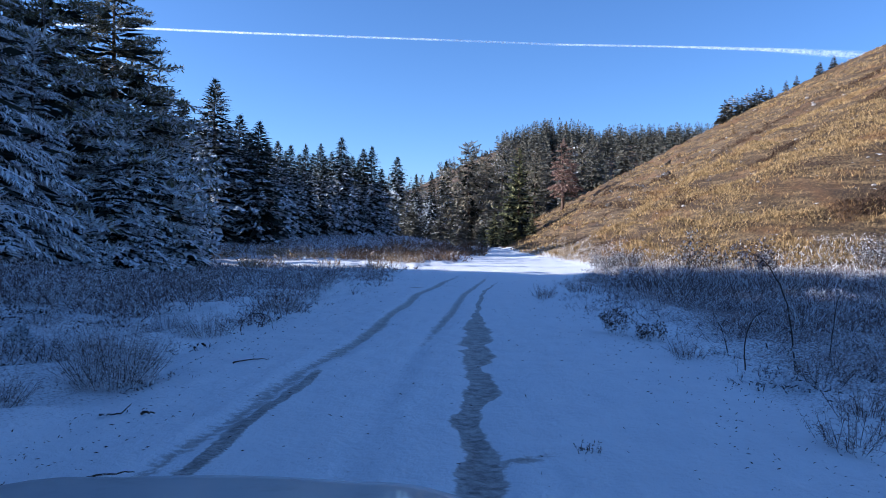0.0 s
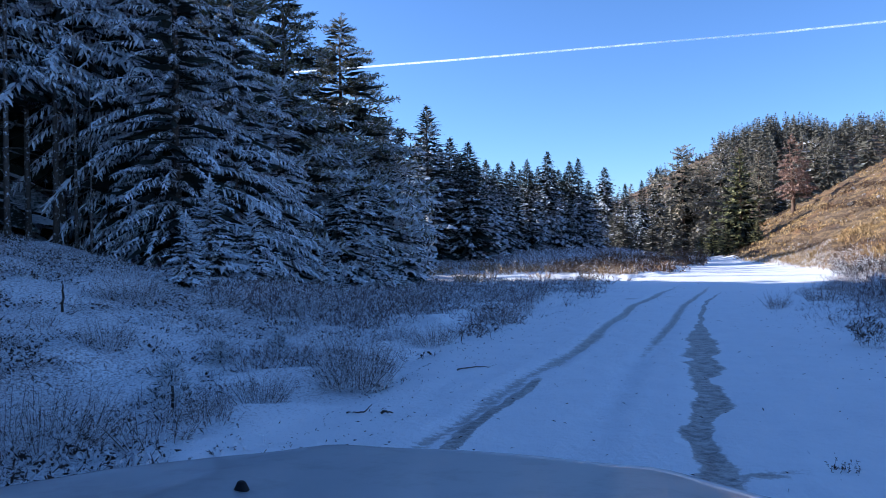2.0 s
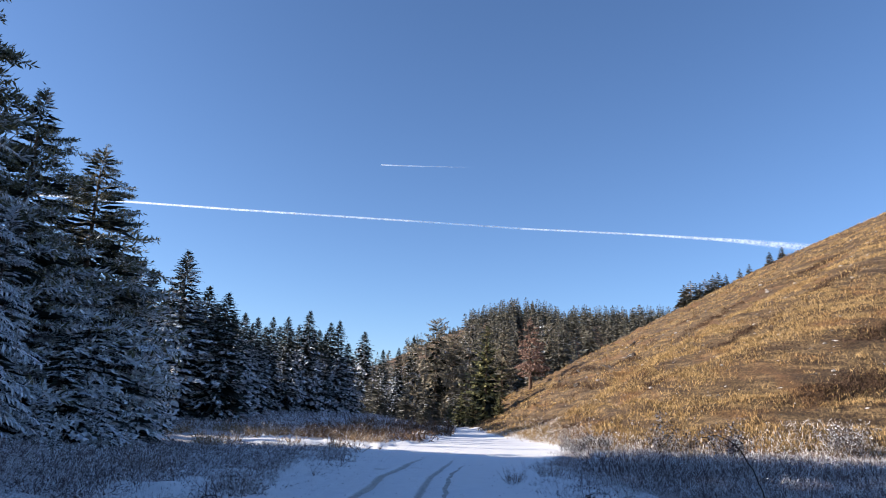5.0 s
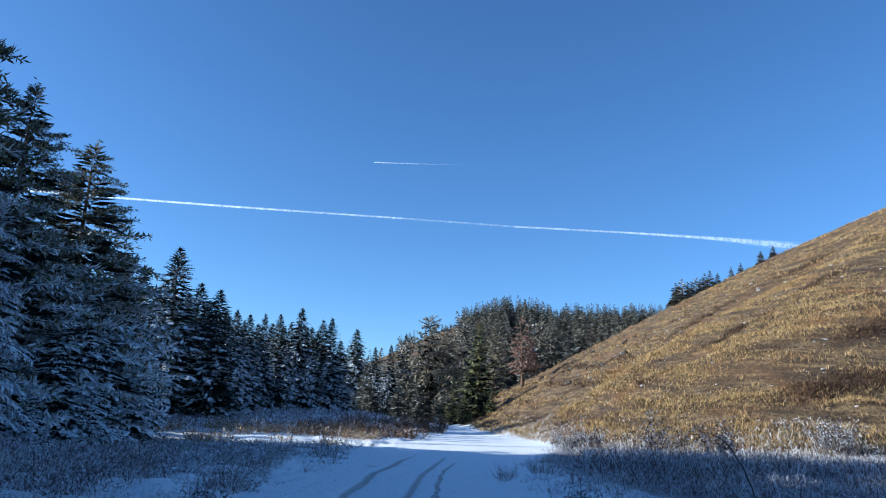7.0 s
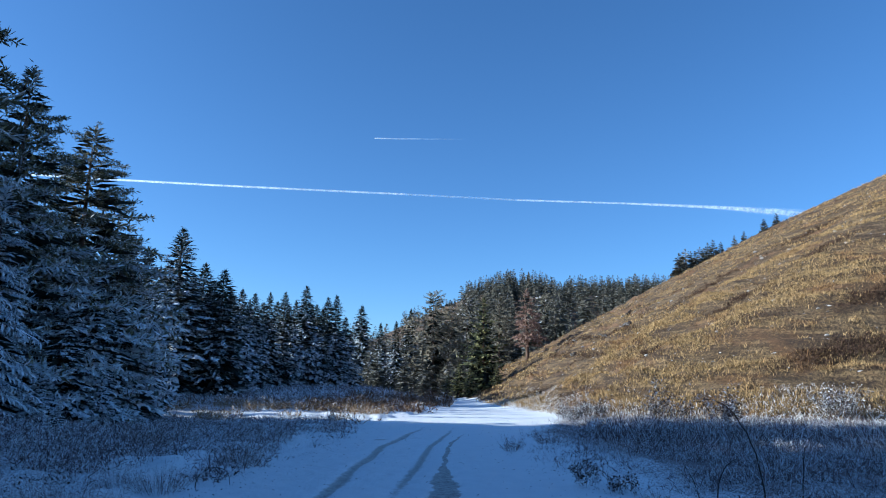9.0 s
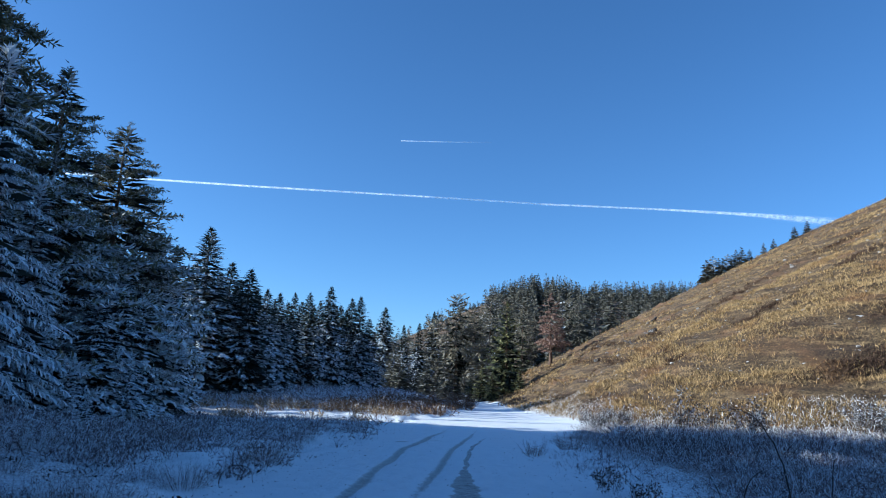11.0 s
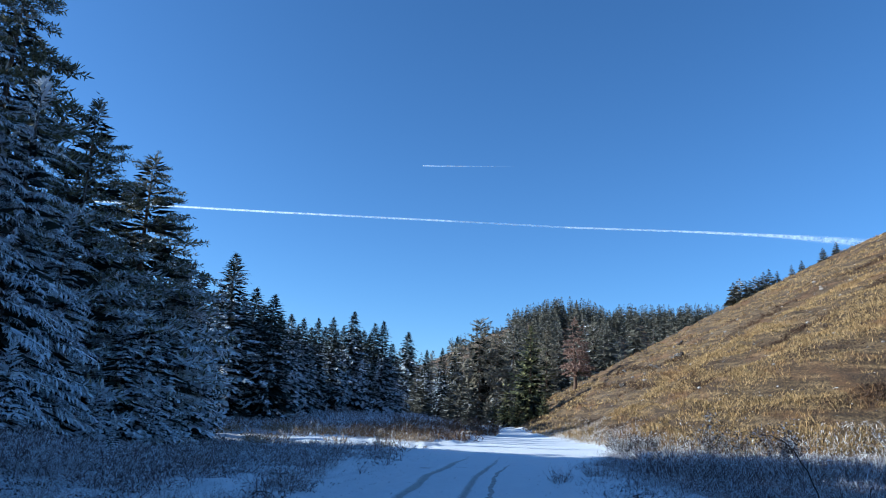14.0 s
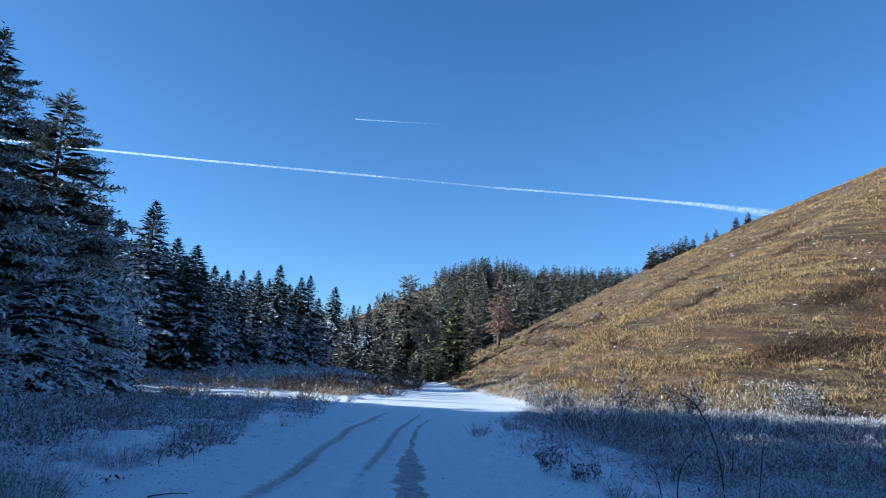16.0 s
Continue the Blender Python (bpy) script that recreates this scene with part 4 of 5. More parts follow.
x3, y3 = tufts(r1, *scatter(r1, 3800, 5.5, 25, 19.5, 27.5, lambda x, y: right_field(x, y) & (x > 5.4 + 0.2 * (y - 19.5)) & (x < 0.75 * y + 3)), 5, 0.25)
tall_weeds = np.concatenate([weeds(r1, x2, y2, 0.34, 3, 0.013, 0.8), weeds(r1, x3, y3, 0.55, 2, 0.02, 0.55)])
stuff("frosted_meadow", np.concatenate([weeds(r1, x, y, 0.22, 5, 0.008, 0.8), tall_weeds]), MEADOW, "frosted brown meadow weeds in the shade below the slope", "brush")


def island(x, y):
    l, r = road_edges(y)
    return (x < l - 0.3) & (x > -0.12 * y - 1) & (y > 40) & (clumpy(x, y, 3, 0.5) + r1.normal(size=x.shape) * 0.4 > 0.1)


x, y = scatter(r1, 42000, -20, 2, 11, 30.5, lambda x, y: left_field(x, y) & (clumpy(x, y, 8, 0.35) > -0.7) & (x > -0.5 * y - 3))
stuff("far_brush", weeds(r1, x, y, 0.27, 4, 0.017, 0.8), MEADOW, "frosted grey-brown brush on the valley floor before the forest", "brush")
x, y = scatter(r1, 20000, -26, 3, 28, 49, lambda x, y: left_field(x, y) & (clumpy(x, y, 18, 0.55) > -0.1 + 0.75 * (y < 38)) & (x > -0.36 * y - 3) & (x < -0.04 * y + 0.5) & (y < 49))
stuff("tawny_brush", weeds(r1, x, y, 0.5, 5, 0.03, 0.7), TAWNY, "tawny knee-high dry brush across the clearing before the spruces", "brush")
x, y = scatter(r1, 16000, -24, 1, 46, 82, lambda x, y: (x < road_edges(y)[0] - 0.6) & (x > -0.34 * y - 3) & (clumpy(x, y, 28, 0.5) > -0.45))
stuff("grey_brush", weeds(r1, x, y, 0.6, 2, 0.045, 0.7), MAUVE, "mauve-grey frosted brush before the shaded spruces", "brush")
x, y = scatter(r1, 9000, -18, 6, 40, 60, island)
stuff("russet_brush", weeds(r1, x, y, 0.55, 6, 0.045, 0.7), RUSSET, "russet dry brush on the low island beside the track", "brush")


def slope(x, y):
    """Grass grows in bands along the contours."""
    z = land_z(x, y)
    return (hill_share(x, y) > 0.12) & (x < 0.86 * y + 4) & (clumpy(1.9 * z, 0.22 * (y - x), 4, 1.0) + 0.5 * clumpy(x, y, 5, 0.8) + 0.8 * clumpy(x, y, 55, 0.3) + r1.normal(size=x.shape) * 0.6 > 0.1)


x, y = tufts(r1, *scatter(r1, 20000, 7, 88, 52, 122, slope), 5, 0.22)
x2, y2 = tufts(r1, *scatter(r1, 32000, 8, 54, 31.5, 62, slope), 7, 0.13)
far_tufts = weeds(r1, x, y, 0.27, 0, 0.07, 0.6)
stuff("mountain_grass", np.concatenate([far_tufts, weeds(r1, x2, y2, 0.26, 0, 0.032, 0.55)]), GRASS, "tussocks of bleached golden grass on the open slope", "grass")


x, y = scatter(r1, 60000, 8, 80, 33, 110, lambda x, y: (hill_share(x, y) > 0.3) & (x < 0.86 * y + 4) & (clumpy(2.2 * land_z(x, y), 0.3 * (y - x), 14, 0.8) + 0.6 * clumpy(x, y, 15, 0.5) > 1.0))
patches = [(x, y)]
# thickets: middle, half length, half width, rise along x, plants
for cx, cy, lx, ly, tilt, n in ((24.0, 35.9, 3.6, 0.7, 0.05, 2600), (29.4, 40.5, 3.2, 0.6, 0.2, 1500), (17.7, 46.6, 1.6, 0.5, 0.1, 500), (25.0, 50.0, 3.0, 0.7, 0.1, 700), (33.0, 52.0, 3.0, 0.8, 0.2, 700), (30.0, 66.0, 4.5, 0.8, 0.1, 700), (42.0, 68.0, 4.0, 0.9, 0.3, 700)):
    px = cx + r1.normal(size=n) * lx * 0.55
    patches.append((px, cy + tilt * (px - cx) + r1.normal(size=n) * ly * 0.6))
py = r1.uniform(64, 92, 1500)
patches.append((21.35 + 0.35 * np.sin(py * 0.7) + r1.normal(size=1500) * 0.35, py))
py = r1.uniform(58, 84, 900)
patches.append((17.2 + 0.02 * (py - 70) + r1.normal(size=900) * 0.3, py))
x, y = (np.concatenate(v) for v in zip(*patches))
stuff("slope_brush", weeds(r1, x, y, 0.32, 3, 0.035, 0.9), THICKET, "dark leafless brush in bands across the open slope", "brush")


n = 1900
y = 3.6 * (34 / 3.6) ** r1.random(n)
l, r = road_edges(y)
f = r1.random(n)
x = np.where(f < 0.4, l + 0.9 * r1.random(n) ** 2 - 0.3, np.where(f < 0.8, r - 1.1 * r1.random(n) ** 2 + 0.3, l + (r - l) * r1.random(n)))
base = np.stack([x, y, ground_z(x, y) + 0.006], 1)
way = np.stack([r1.normal(size=n), r1.normal(size=n), r1.uniform(0, 0.5, n)], 1)
stuff("twig_litter", diamonds(base, way, r1.uniform(0.015, 0.05, n), r1.uniform(0.005, 0.012, n), r1), DARKWEED, "scraps of dark twigs and leaves on the snowy track", "litter")


x, y = scatter(r1, 20000, 7, 46, 27, 60, lambda x, y: (hill_share(x, y) > 0.03) & (hill_depth(x, y) < 0.4 + 1.1 * (1 + clumpy(x, y, 66, 0.4))) & (x < 0.86 * y + 4))
x, y = tufts(r1, x, y, 3, 0.25)
stuff("foot_grass", weeds(r1, x, y, 0.3, 3, 0.022, 0.6), FROSTGRASS, "frost-touched straw grass along the foot of the slope", "grass")


def make_shrub(rng, radius, height, stems, mat, label, thick=1.0, name="shrub", heads=0):
    spread = 0.3 if mat is DARKWEED else 0.95 if height < 1.5 else 0.6
    root = new(name)
    tagged(root, label, "shrub", "frosted shrubs beside the track")
    a = rng.uniform(0, 6.28, stems)
    r = radius * 0.4 * np.sqrt(rng.random(stems))
    base = np.stack([r * np.cos(a), r * np.sin(a), np.full(stems, -0.04)], 1)
    tilt = rng.uniform(0.05, spread, stems)
    way = np.stack([np.cos(a) * tilt, np.sin(a) * tilt, np.ones(stems)], 1) + rng.normal(size=(stems, 3)) * 0.15
    way /= np.linalg.norm(way, axis=1, keepdims=True)
    ln = height * rng.uniform(0.45, 1.1, stems)
    tagged(part("stem_mass", quads_mesh("stem_mass", diamonds(base, way, ln, np.full(stems, 0.006 * thick), rng)), DARKWEED, root), kind="stuff")
    q = []
    for k in range(19):
        f = rng.uniform(0.25, 1.0, stems)
        b = base + way * (ln * f)[:, None]
        d = way * 0.5 + rng.normal(size=(stems, 3)) * 0.8
        d /= np.linalg.norm(d, axis=1, keepdims=True)
        l2 = height * rng.uniform(0.06, 0.18, stems)
        q.append(diamonds(b, d, l2, np.full(stems, 0.0048 * thick), rng))
        if k % 2:
            d2 = d + rng.normal(size=(stems, 3)) * 0.7
            q.append(diamonds(b + d * (l2 * 0.6)[:, None], d2, l2 * 0.6, np.full(stems, 0.005 * thick), rng))
    if heads:
        for _ in range(heads):
            f = rng.uniform(0.35, 1.0, stems) ** 0.6
            b = base + way * (ln * f)[:, None] + rng.normal(size=(stems, 3)) * 0.06 * height
            d = way * 0.3 + rng.normal(size=(stems, 3))
            q.append(diamonds(b, d, rng.uniform(0.06, 0.15, stems) * (0.4 + 0.35 * height), rng.uniform(0.025, 0.06, stems) * (0.4 + 0.35 * height), rng))
    tagged(part("twig_mass", quads_mesh("twig_mass", np.concatenate(q)), mat, root), kind="stuff")
    return root


for x, y, rad, hgt, n, mat, label in (
        (-3.16, 6.8, 0.8, 0.66, 230, SHRUBTWIG, "round frosted shrub of fine grey twigs in the snow"),
        (-3.68, 5.75, 0.5, 0.38, 90, SHRUBTWIG, "small tan shrub with frosted twigs in the snow"),
        (-4.45, 3.95, 1.0, 0.62, 150, HOARBUSH, "dense frosted shrub with dark twigs at the track side"),
        (-3.6, 4.9, 0.35, 0.3, 40, WEED, "sparse dry grass tuft poking through the snow"),
        (-3.3, 9.9, 0.6, 0.5, 80, SHRUBTWIG, "low frosted shrub beside the track"),
        (-3.0, 13.2, 0.8, 0.5, 90, WEED, "low brown frosted shrub beside the track"),
        (2.86, 11.0, 0.4, 0.55, 22, DARKWEED, "dark dead weed standing in the snow"),
        (3.25, 10.4, 0.45, 0.34, 26, DARKWEED, "dark dead weed standing in the snow"),
        (3.25, 8.9, 0.4, 0.34, 34, WEED, "frosted dead weed at the meadow edge"),
        (3.15, 5.2, 0.5, 0.36, 46, WEED, "frosted leafy dead weed at the track side"),
        (3.7, 5.9, 0.5, 0.42, 46, WEED, "frosted leafy dead weed at the track side"),
        (4.2, 7.5, 0.6, 0.45, 60, WEED, "frosted leafy dead weed at the track side"),
        (1.12, 4.95, 0.22, 0.1, 18, DARKWEED, "flattened dark weed frozen into the snow"),
        (3.9, 18.9, 0.7, 0.55, 60, WEED, "frosted brown weed clump at the track side"),
        (2.65, 17.2, 0.5, 0.4, 40, WEED, "frosted brown weed clump at the track side"),
        (8.0, 33.5, 1.2, 0.9, 70, HOARTWIG, "snow-laden low bush at the foot of the slope"),
        (9.6, 35.5, 1.2, 1.0, 70, HOARTWIG, "snow-laden low bush at the foot of the slope"),
        (9.75, 26.7, 0.45, 1.85, 26, HOARTWIG, "tall frosted bush catching the sun at the slope's foot"),
        (10.7, 26.4, 0.3, 1.55, 14, HOARTWIG, "tall frosted bush catching the sun at the slope's foot"),
        (12.1, 26.0, 0.55, 1.85, 32, HOARTWIG, "tall frosted bush catching the sun at the slope's foot"),
        (19.5, 30.5, 1.2, 1.6, 60, HOARTWIG, "frosted bush at the foot of the slope"),
        (-8.3, 9.2, 0.9, 0.7, 90, SHRUBTWIG, "frosted shrub on the bank below the forest"),
        (-6.6, 6.9, 0.7, 0.5, 80, SHRUBTWIG, "frosted shrub on the bank below the forest"),
        (-6.3, 11.5, 0.8, 0.6, 80, SHRUBTWIG, "frosted shrub on the bank below the forest"),
        (-5.6, 15.5, 0.9, 0.6, 80, WEED, "frosted shrub on the bank below the forest"),
        (-0.4, 53, 1.6, 1.2, 110, RUSSET, "dark russet bush on the brushy island"),
        (1.2, 54, 1.8, 1.4, 130, RUSSET, "dark russet bush on the brushy island"),
        (2.7, 55, 1.7, 1.3, 120, RUSSET, "dark russet bush on the brushy island"),
        (-3.2, 53, 1.4, 1.1, 90, RUSSET, "dark russet bush on the brushy island")):
    sh = make_shrub(rng, rad, hgt, n, mat, label, max(1.0, math.hypot(x, y) / 13), heads=20 if mat is HOARTWIG else 8 if mat is DARKWEED and hgt > 0.3 else 0)
    sh.matrix_basis = pose(x, y, gz(x, y))

# low snow-laden plants between the shrubs of the bank
x, y = scatter(r1, 13000, -13, 9, 3.6, 17, lambda x, y: (np.maximum(road_edges(y)[0] - x, x - road_edges(y)[1]) > 0.25) & (np.abs(x) < 1.05 * y + 2) & (clumpy(x, y, 31, 2.6) + r1.normal(size=x.shape) * 0.35 > 0.65) & (np.hypot(x, y) > 3.4))
x, y = tufts(r1, x, y, 4, 0.06)
stuff("bank_plants", weeds(r1, x, y, 0.10, 4, 0.020, 1.5), HOARBUSH, "low dark plants half buried in the snow of the bank", "brush")

# small domed shrubs all over the bank
mounds = [make_shrub(rng, r, h, n, mat, "small domed shrub of fine frosted twigs on the bank") for r, h, n, mat in
          ((0.45, 0.3, 46, SHRUBTWIG), (0.35, 0.24, 36, FROSTWEED), (0.5, 0.36, 50, SHRUBTWIG), (0.3, 0.3, 30, SHRUBTWIG))]
for k in range(46):
    y = 4.2 * (19 / 4.2) ** rng.random()
    x = float(road_edges(y)[0]) - 0.9 - (2.0 + 0.35 * y) * rng.random()
    m = pose(x, y, gz(x, y), 0, 0, rng.uniform(0, 360)) @ Matrix.Scale(rng.uniform(0.7, 1.3), 4)
    if k < 4:
        mounds[k].matrix_basis = m
    else:
        copy_thing(mounds[k % 4], m @ mounds[k % 4].matrix_basis.to_3x3().to_4x4().inverted())


def make_sapling(x, y, h, turn):
    root = tagged(new("pine_sapling"), "small pine sapling with rime on its needle tufts", "sapling", "saplings on the bank")
    part("stem", tube([(0, 0, -0.05), (0.01, 0, h * 0.5), (0, 0, h)], [0.018, 0.012, 0.005], 6), TWIG, root)
    base, way = [], []
    for z in np.linspace(0.25, 1.0, 5):
        for k in range(5):
            a = 6.28 * k / 5 + z * 3
            ln = h * (1.15 - z) * 0.55
            for f in (0.4, 0.7, 1.0):
                c = np.array([math.cos(a) * ln * f, math.sin(a) * ln * f, h * z + 0.25 * ln * f])
                base.append(np.tile(c, (18, 1)))
                way.append(rng.normal(size=(18, 3)) * 0.7 + [math.cos(a), math.sin(a), 0.7])
    base, way = np.concatenate(base), np.concatenate(way)
    part("needles", quads_mesh("needles", diamonds(base, way, np.full(len(base), 0.075), np.full(len(base), 0.010), rng)), SPRUCE, root)
    root.matrix_basis = pose(x, y, gz(x, y), 0, 0, turn)


make_sapling(-4.21, 5.13, 0.42, 0)
make_sapling(-4.81, 7.96, 0.3, 40)
make_sapling(-5.04, 7.01, 0.28, 80)


def make_stick(name, path, r, label, category="stick"):
    """A bent stick; the places are x, y and height over the ground."""
    src = np.array([(x, y, gz(x, y) + h) for x, y, h in path])
    k = np.linspace(0, len(src) - 1, 5 * (len(src) - 1) + 1)
    pts = []
    for v in k:
        i = min(int(v), len(src) - 2)
        u = v - i
        p0, p1, p2, p3 = src[max(i - 1, 0)], src[i], src[i + 1], src[min(i + 2, len(src) - 1)]
        pts.append(0.5 * (2 * p1 + (p2 - p0) * u + (2 * p0 - 5 * p1 + 4 * p2 - p3) * u * u + (3 * p1 - p0 - 3 * p2 + p3) * u ** 3) + rng.normal(size=3) * r * 0.35)
    rad = [r * (1 - 0.6 * i / (len(pts) - 1)) * rng.uniform(0.85, 1.15) for i in range(len(pts))]
    return tagged(part(name, tube(pts, rad, 6), TWIG), label, category)


make_stick("fallen_branch", [(-2.72, 5.62, 0.02), (-2.63, 5.6, 0.03), (-2.56, 5.68, 0.03), (-2.53, 5.78, 0.07)], 0.009, "crooked dark branch lying on the snow")
make_stick("fallen_branch", [(-2.42, 5.72, 0.02), (-2.36, 5.7, 0.03), (-2.3, 5.72, 0.02)], 0.014, "short dark piece of branch on the snow")
make_stick("fallen_branch", [(-2.35, 7.95, 0.02), (-2.2, 8.1, 0.03), (-2.0, 8.25, 0.02)], 0.010, "thin straight twig lying on the snow")
make_stick("fallen_branch", [(-2.1, 4.25, 0.01), (-1.95, 4.3, 0.02), (-1.85, 4.34, 0.02)], 0.008, "thin twig lying on the snow")
make_stick("arched_twig", [(-3.05, 10.6, -0.02), (-3.0, 10.62, 0.18), (-2.82, 10.65, 0.27), (-2.62, 10.65, 0.22), (-2.55, 10.65, 0.02)], 0.010, "frosted twig arched over the snow")
make_stick("arching_stalk", [(4.07, 7.79, -0.05), (4.02, 7.79, 0.45), (3.92, 7.78, 0.9), (3.72, 7.77, 1.25), (3.5, 7.76, 1.4), (3.25, 7.75, 1.38)], 0.010, "tall thin bramble stalk arching over the meadow")
make_stick("arching_stalk", [(3.6, 8.0, -0.05), (3.58, 8.0, 0.35), (3.68, 8.02, 0.62), (3.85, 8.02, 0.75)], 0.009, "short thin bramble stalk arching over the meadow")
make_stick("dead_stalk", [(3.95, 9.3, -0.05), (3.85, 9.3, 0.3), (3.72, 9.3, 0.55)], 0.008, "thin dark dead stalk in the meadow")
make_stick("dead_stalk", [(4.9, 8.6, -0.05), (4.95, 8.6, 0.5), (5.0, 8.6, 0.85)], 0.009, "thin dark dead stalk in the meadow")
make_stick("wooden_stake", [(-8.28, 7.81, -0.1), (-8.26, 7.8, 0.25), (-8.25, 7.8, 0.45)], 0.02, "short weathered stake on the bank", "stake")


for x, y, ln, turn in ((21.0, 86, 5.0, 82), (21.4, 80, 4.0, 95), (21.6, 74, 5.5, 88), (21.9, 69, 3.5, 100), (28.6, 87, 2.5, 60), (16.9, 70, 3.0, 86)):
    dx, dy = 0.5 * ln * math.cos(radians(turn)), 0.5 * ln * math.sin(radians(turn))
    make_stick("fallen_log", [(x - dx, y - dy, 0.12), (x, y, 0.22), (x + dx, y + dy, 0.12)], 0.2, "dark weathered log lying across the grassy slope", "log")


def make_stone(x, y, size):
    bm = bmesh.new()
    bmesh.ops.create_icosphere(bm, subdivisions=2, radius=size)
    for v in bm.verts:
        v.co *= 1 + 0.35 * noise.noise(v.co * (1.7 / size) + Vector((x, y, 0)))
        v.co.z *= 0.6
    ob = tagged(part("stone", bm, STONE), "pale weathered stone lying in the dry grass", "stone", "stones on the slope")
    ob.matrix_basis = pose(x, y, gz(x, y) + size * 0.15, 0, 0, x * 50)


for k in range(70):
    az, dist = rng.uniform(13, 38), rng.uniform(34, 95)
    make_stone(*bearing(az, dist), rng.uniform(0.05, 0.12) * (1 + dist / 90))


# ---------------------------------------------------------------- the parked car
def make_car():
    car = tagged(new("car"), "silver car parked on the snowy track, seen over its bonnet", "car")
    cx = -0.43

    def hood_z(dx, y):
        f = np.clip((y - 1.64 + 0.4 * dx ** 2) / 0.32, 0, 1)
        return 1.053 - 0.133 * (y - 0.95) - 0.16 * f ** 2.6 - (0.03 + 0.048 * np.clip(y - 0.95, 0, 2)) * (np.abs(dx) / 0.88) ** 2.6 + 0.012 * np.exp(-((np.abs(dx) - 0.42) / 0.1) ** 2)

    bm = bmesh.new()
    nx, ny = 40, 26
    grid = []
    for j in range(ny + 1):
        row = []
        for i in range(nx + 1):
            dx = -0.88 + 1.76 * i / nx
            back = 0.945 - 0.06 * (dx / 0.8) ** 2
            front = 1.97 - 0.4 * dx ** 2
            y = back + (front - back) * j / ny
            row.append(bm.verts.new((cx + dx, y, float(hood_z(dx, y)))))
        grid.append(row)
    for j in range(ny):
        for i in range(nx):
            bm.faces.new((grid[j][i], grid[j][i + 1], grid[j + 1][i + 1], grid[j + 1][i]))
    edge = [e for e in bm.edges if e.is_boundary]
    for e in edge:
        e.smooth = False
    ext = bmesh.ops.extrude_edge_only(bm, edges=edge)
    for v in ext["geom"]:
        if isinstance(v, bmesh.types.BMVert):
            v.co.z -= 0.03
    for f in bm.faces:
        f.smooth = True
    part("bonnet", bm, PAINT, car, "dusty silver bonnet")
    # polished tube added along the front edge to draw its bright glint
    glint_path = []
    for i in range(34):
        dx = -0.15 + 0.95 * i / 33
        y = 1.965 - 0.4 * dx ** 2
        glint_path.append((cx + dx, y, float(hood_z(dx, y)) + 0.001))
    part("bonnet_glint", tube(glint_path, [0.0045 + 0.002 * math.sin(1.7 * i) * math.sin(0.6 * i) for i in range(34)], 8), BRIGHT, car, "polished tube added for the glint along the bonnet edge")
    # wings and nose below the bonnet
    for s in (-1, 1):
        bm = bmesh.new()
        prof = [(0.885, 0.0), (0.92, -0.03), (0.95, -0.12), (0.96, -0.35), (0.95, -0.6)]
        rings = []
        for j in range(13):
            y = 0.9 + (1.75 - 0.9) * j / 12
            z0 = float(hood_z(0.88, y))
            rings.append([bm.verts.new((cx + s * a, y - 0.12 * (a - 0.88), z0 + b)) for a, b in prof])
        for r, q in zip(rings, rings[1:]):
            for k in range(len(prof) - 1):
                bm.faces.new((r[k], r[k + 1], q[k + 1], q[k]))
        for f in bm.faces:
            f.smooth = True
        part("front_wing", bm, PAINT, car)
    bm = bmesh.new()
    rings = []
    for i in range(25):
        dx = -0.95 + 1.9 * i / 24
        y = 1.98 - 0.4 * dx ** 2
        z0 = float(hood_z(min(abs(dx), 0.88), min(y, 2.0))) - 0.03
        rings.append([bm.verts.new((cx + dx, y + a, z)) for a, z in ((0, z0), (0.05, z0 - 0.1), (0.07, 0.55), (0.05, 0.35), (-0.05, 0.25))])
    for r, q in zip(rings, rings[1:]):
        for k in range(4):
            bm.faces.new((r[k], r[k + 1], q[k + 1], q[k]))
    for f in bm.faces:
        f.smooth = True
    part("front_bumper", bm, PAINT, car)
    # black plastic scuttle between bonnet and windscreen, with the wiper
    bm = bmesh.new()
    rows = []
    for i in range(25):
        dx = -0.9 + 1.8 * i / 24
        b = 0.94 - 0.06 * (dx / 0.8) ** 2
        z = float(hood_z(dx, 0.98))
        rows.append([bm.verts.new((cx + dx, y, zz)) for y, zz in ((b + 0.02, z - 0.002), (b + 0.008, z + 0.006), (b - 0.05, z + 0.004), (b - 0.16, z - 0.01))])
    for r, q in zip(rows, rows[1:]):
        for k in range(3):
            bm.faces.new((r[k], r[k + 1], q[k + 1], q[k]))
    for f in bm.faces:
        f.smooth = True
    part("scuttle", bm, PLASTIC, car, "black plastic scuttle panel")
    wiper = part("wiper", tube([(-0.295, 0.92, 1.06), (-0.27, 0.94, 1.075), (-0.1, 0.94, 1.074), (0.2, 0.925, 1.068), (0.42, 0.895, 1.06)], [0.008, 0.014, 0.014, 0.013, 0.010], 8), RUBBER, car, "black wiper arm")
    part("wiper_blade", tube([(-0.27, 0.912, 1.066), (0.0, 0.918, 1.062), (0.4, 0.88, 1.05)], [0.010, 0.010, 0.010], 6), RUBBER, wiper)
    bm = bmesh.new()
    bmesh.ops.create_uvsphere(bm, u_segments=18, v_segments=10, radius=1)
    for v in bm.verts:
        v.co = Vector((cx - 0.24 + v.co.x * 0.075, 0.92 + v.co.y * 0.05, 1.036 + v.co.z * 0.038))
    for f in bm.faces:
        f.smooth = True
    part("wiper_cap", bm, PLASTIC, car, "black cap over the wiper spindle")
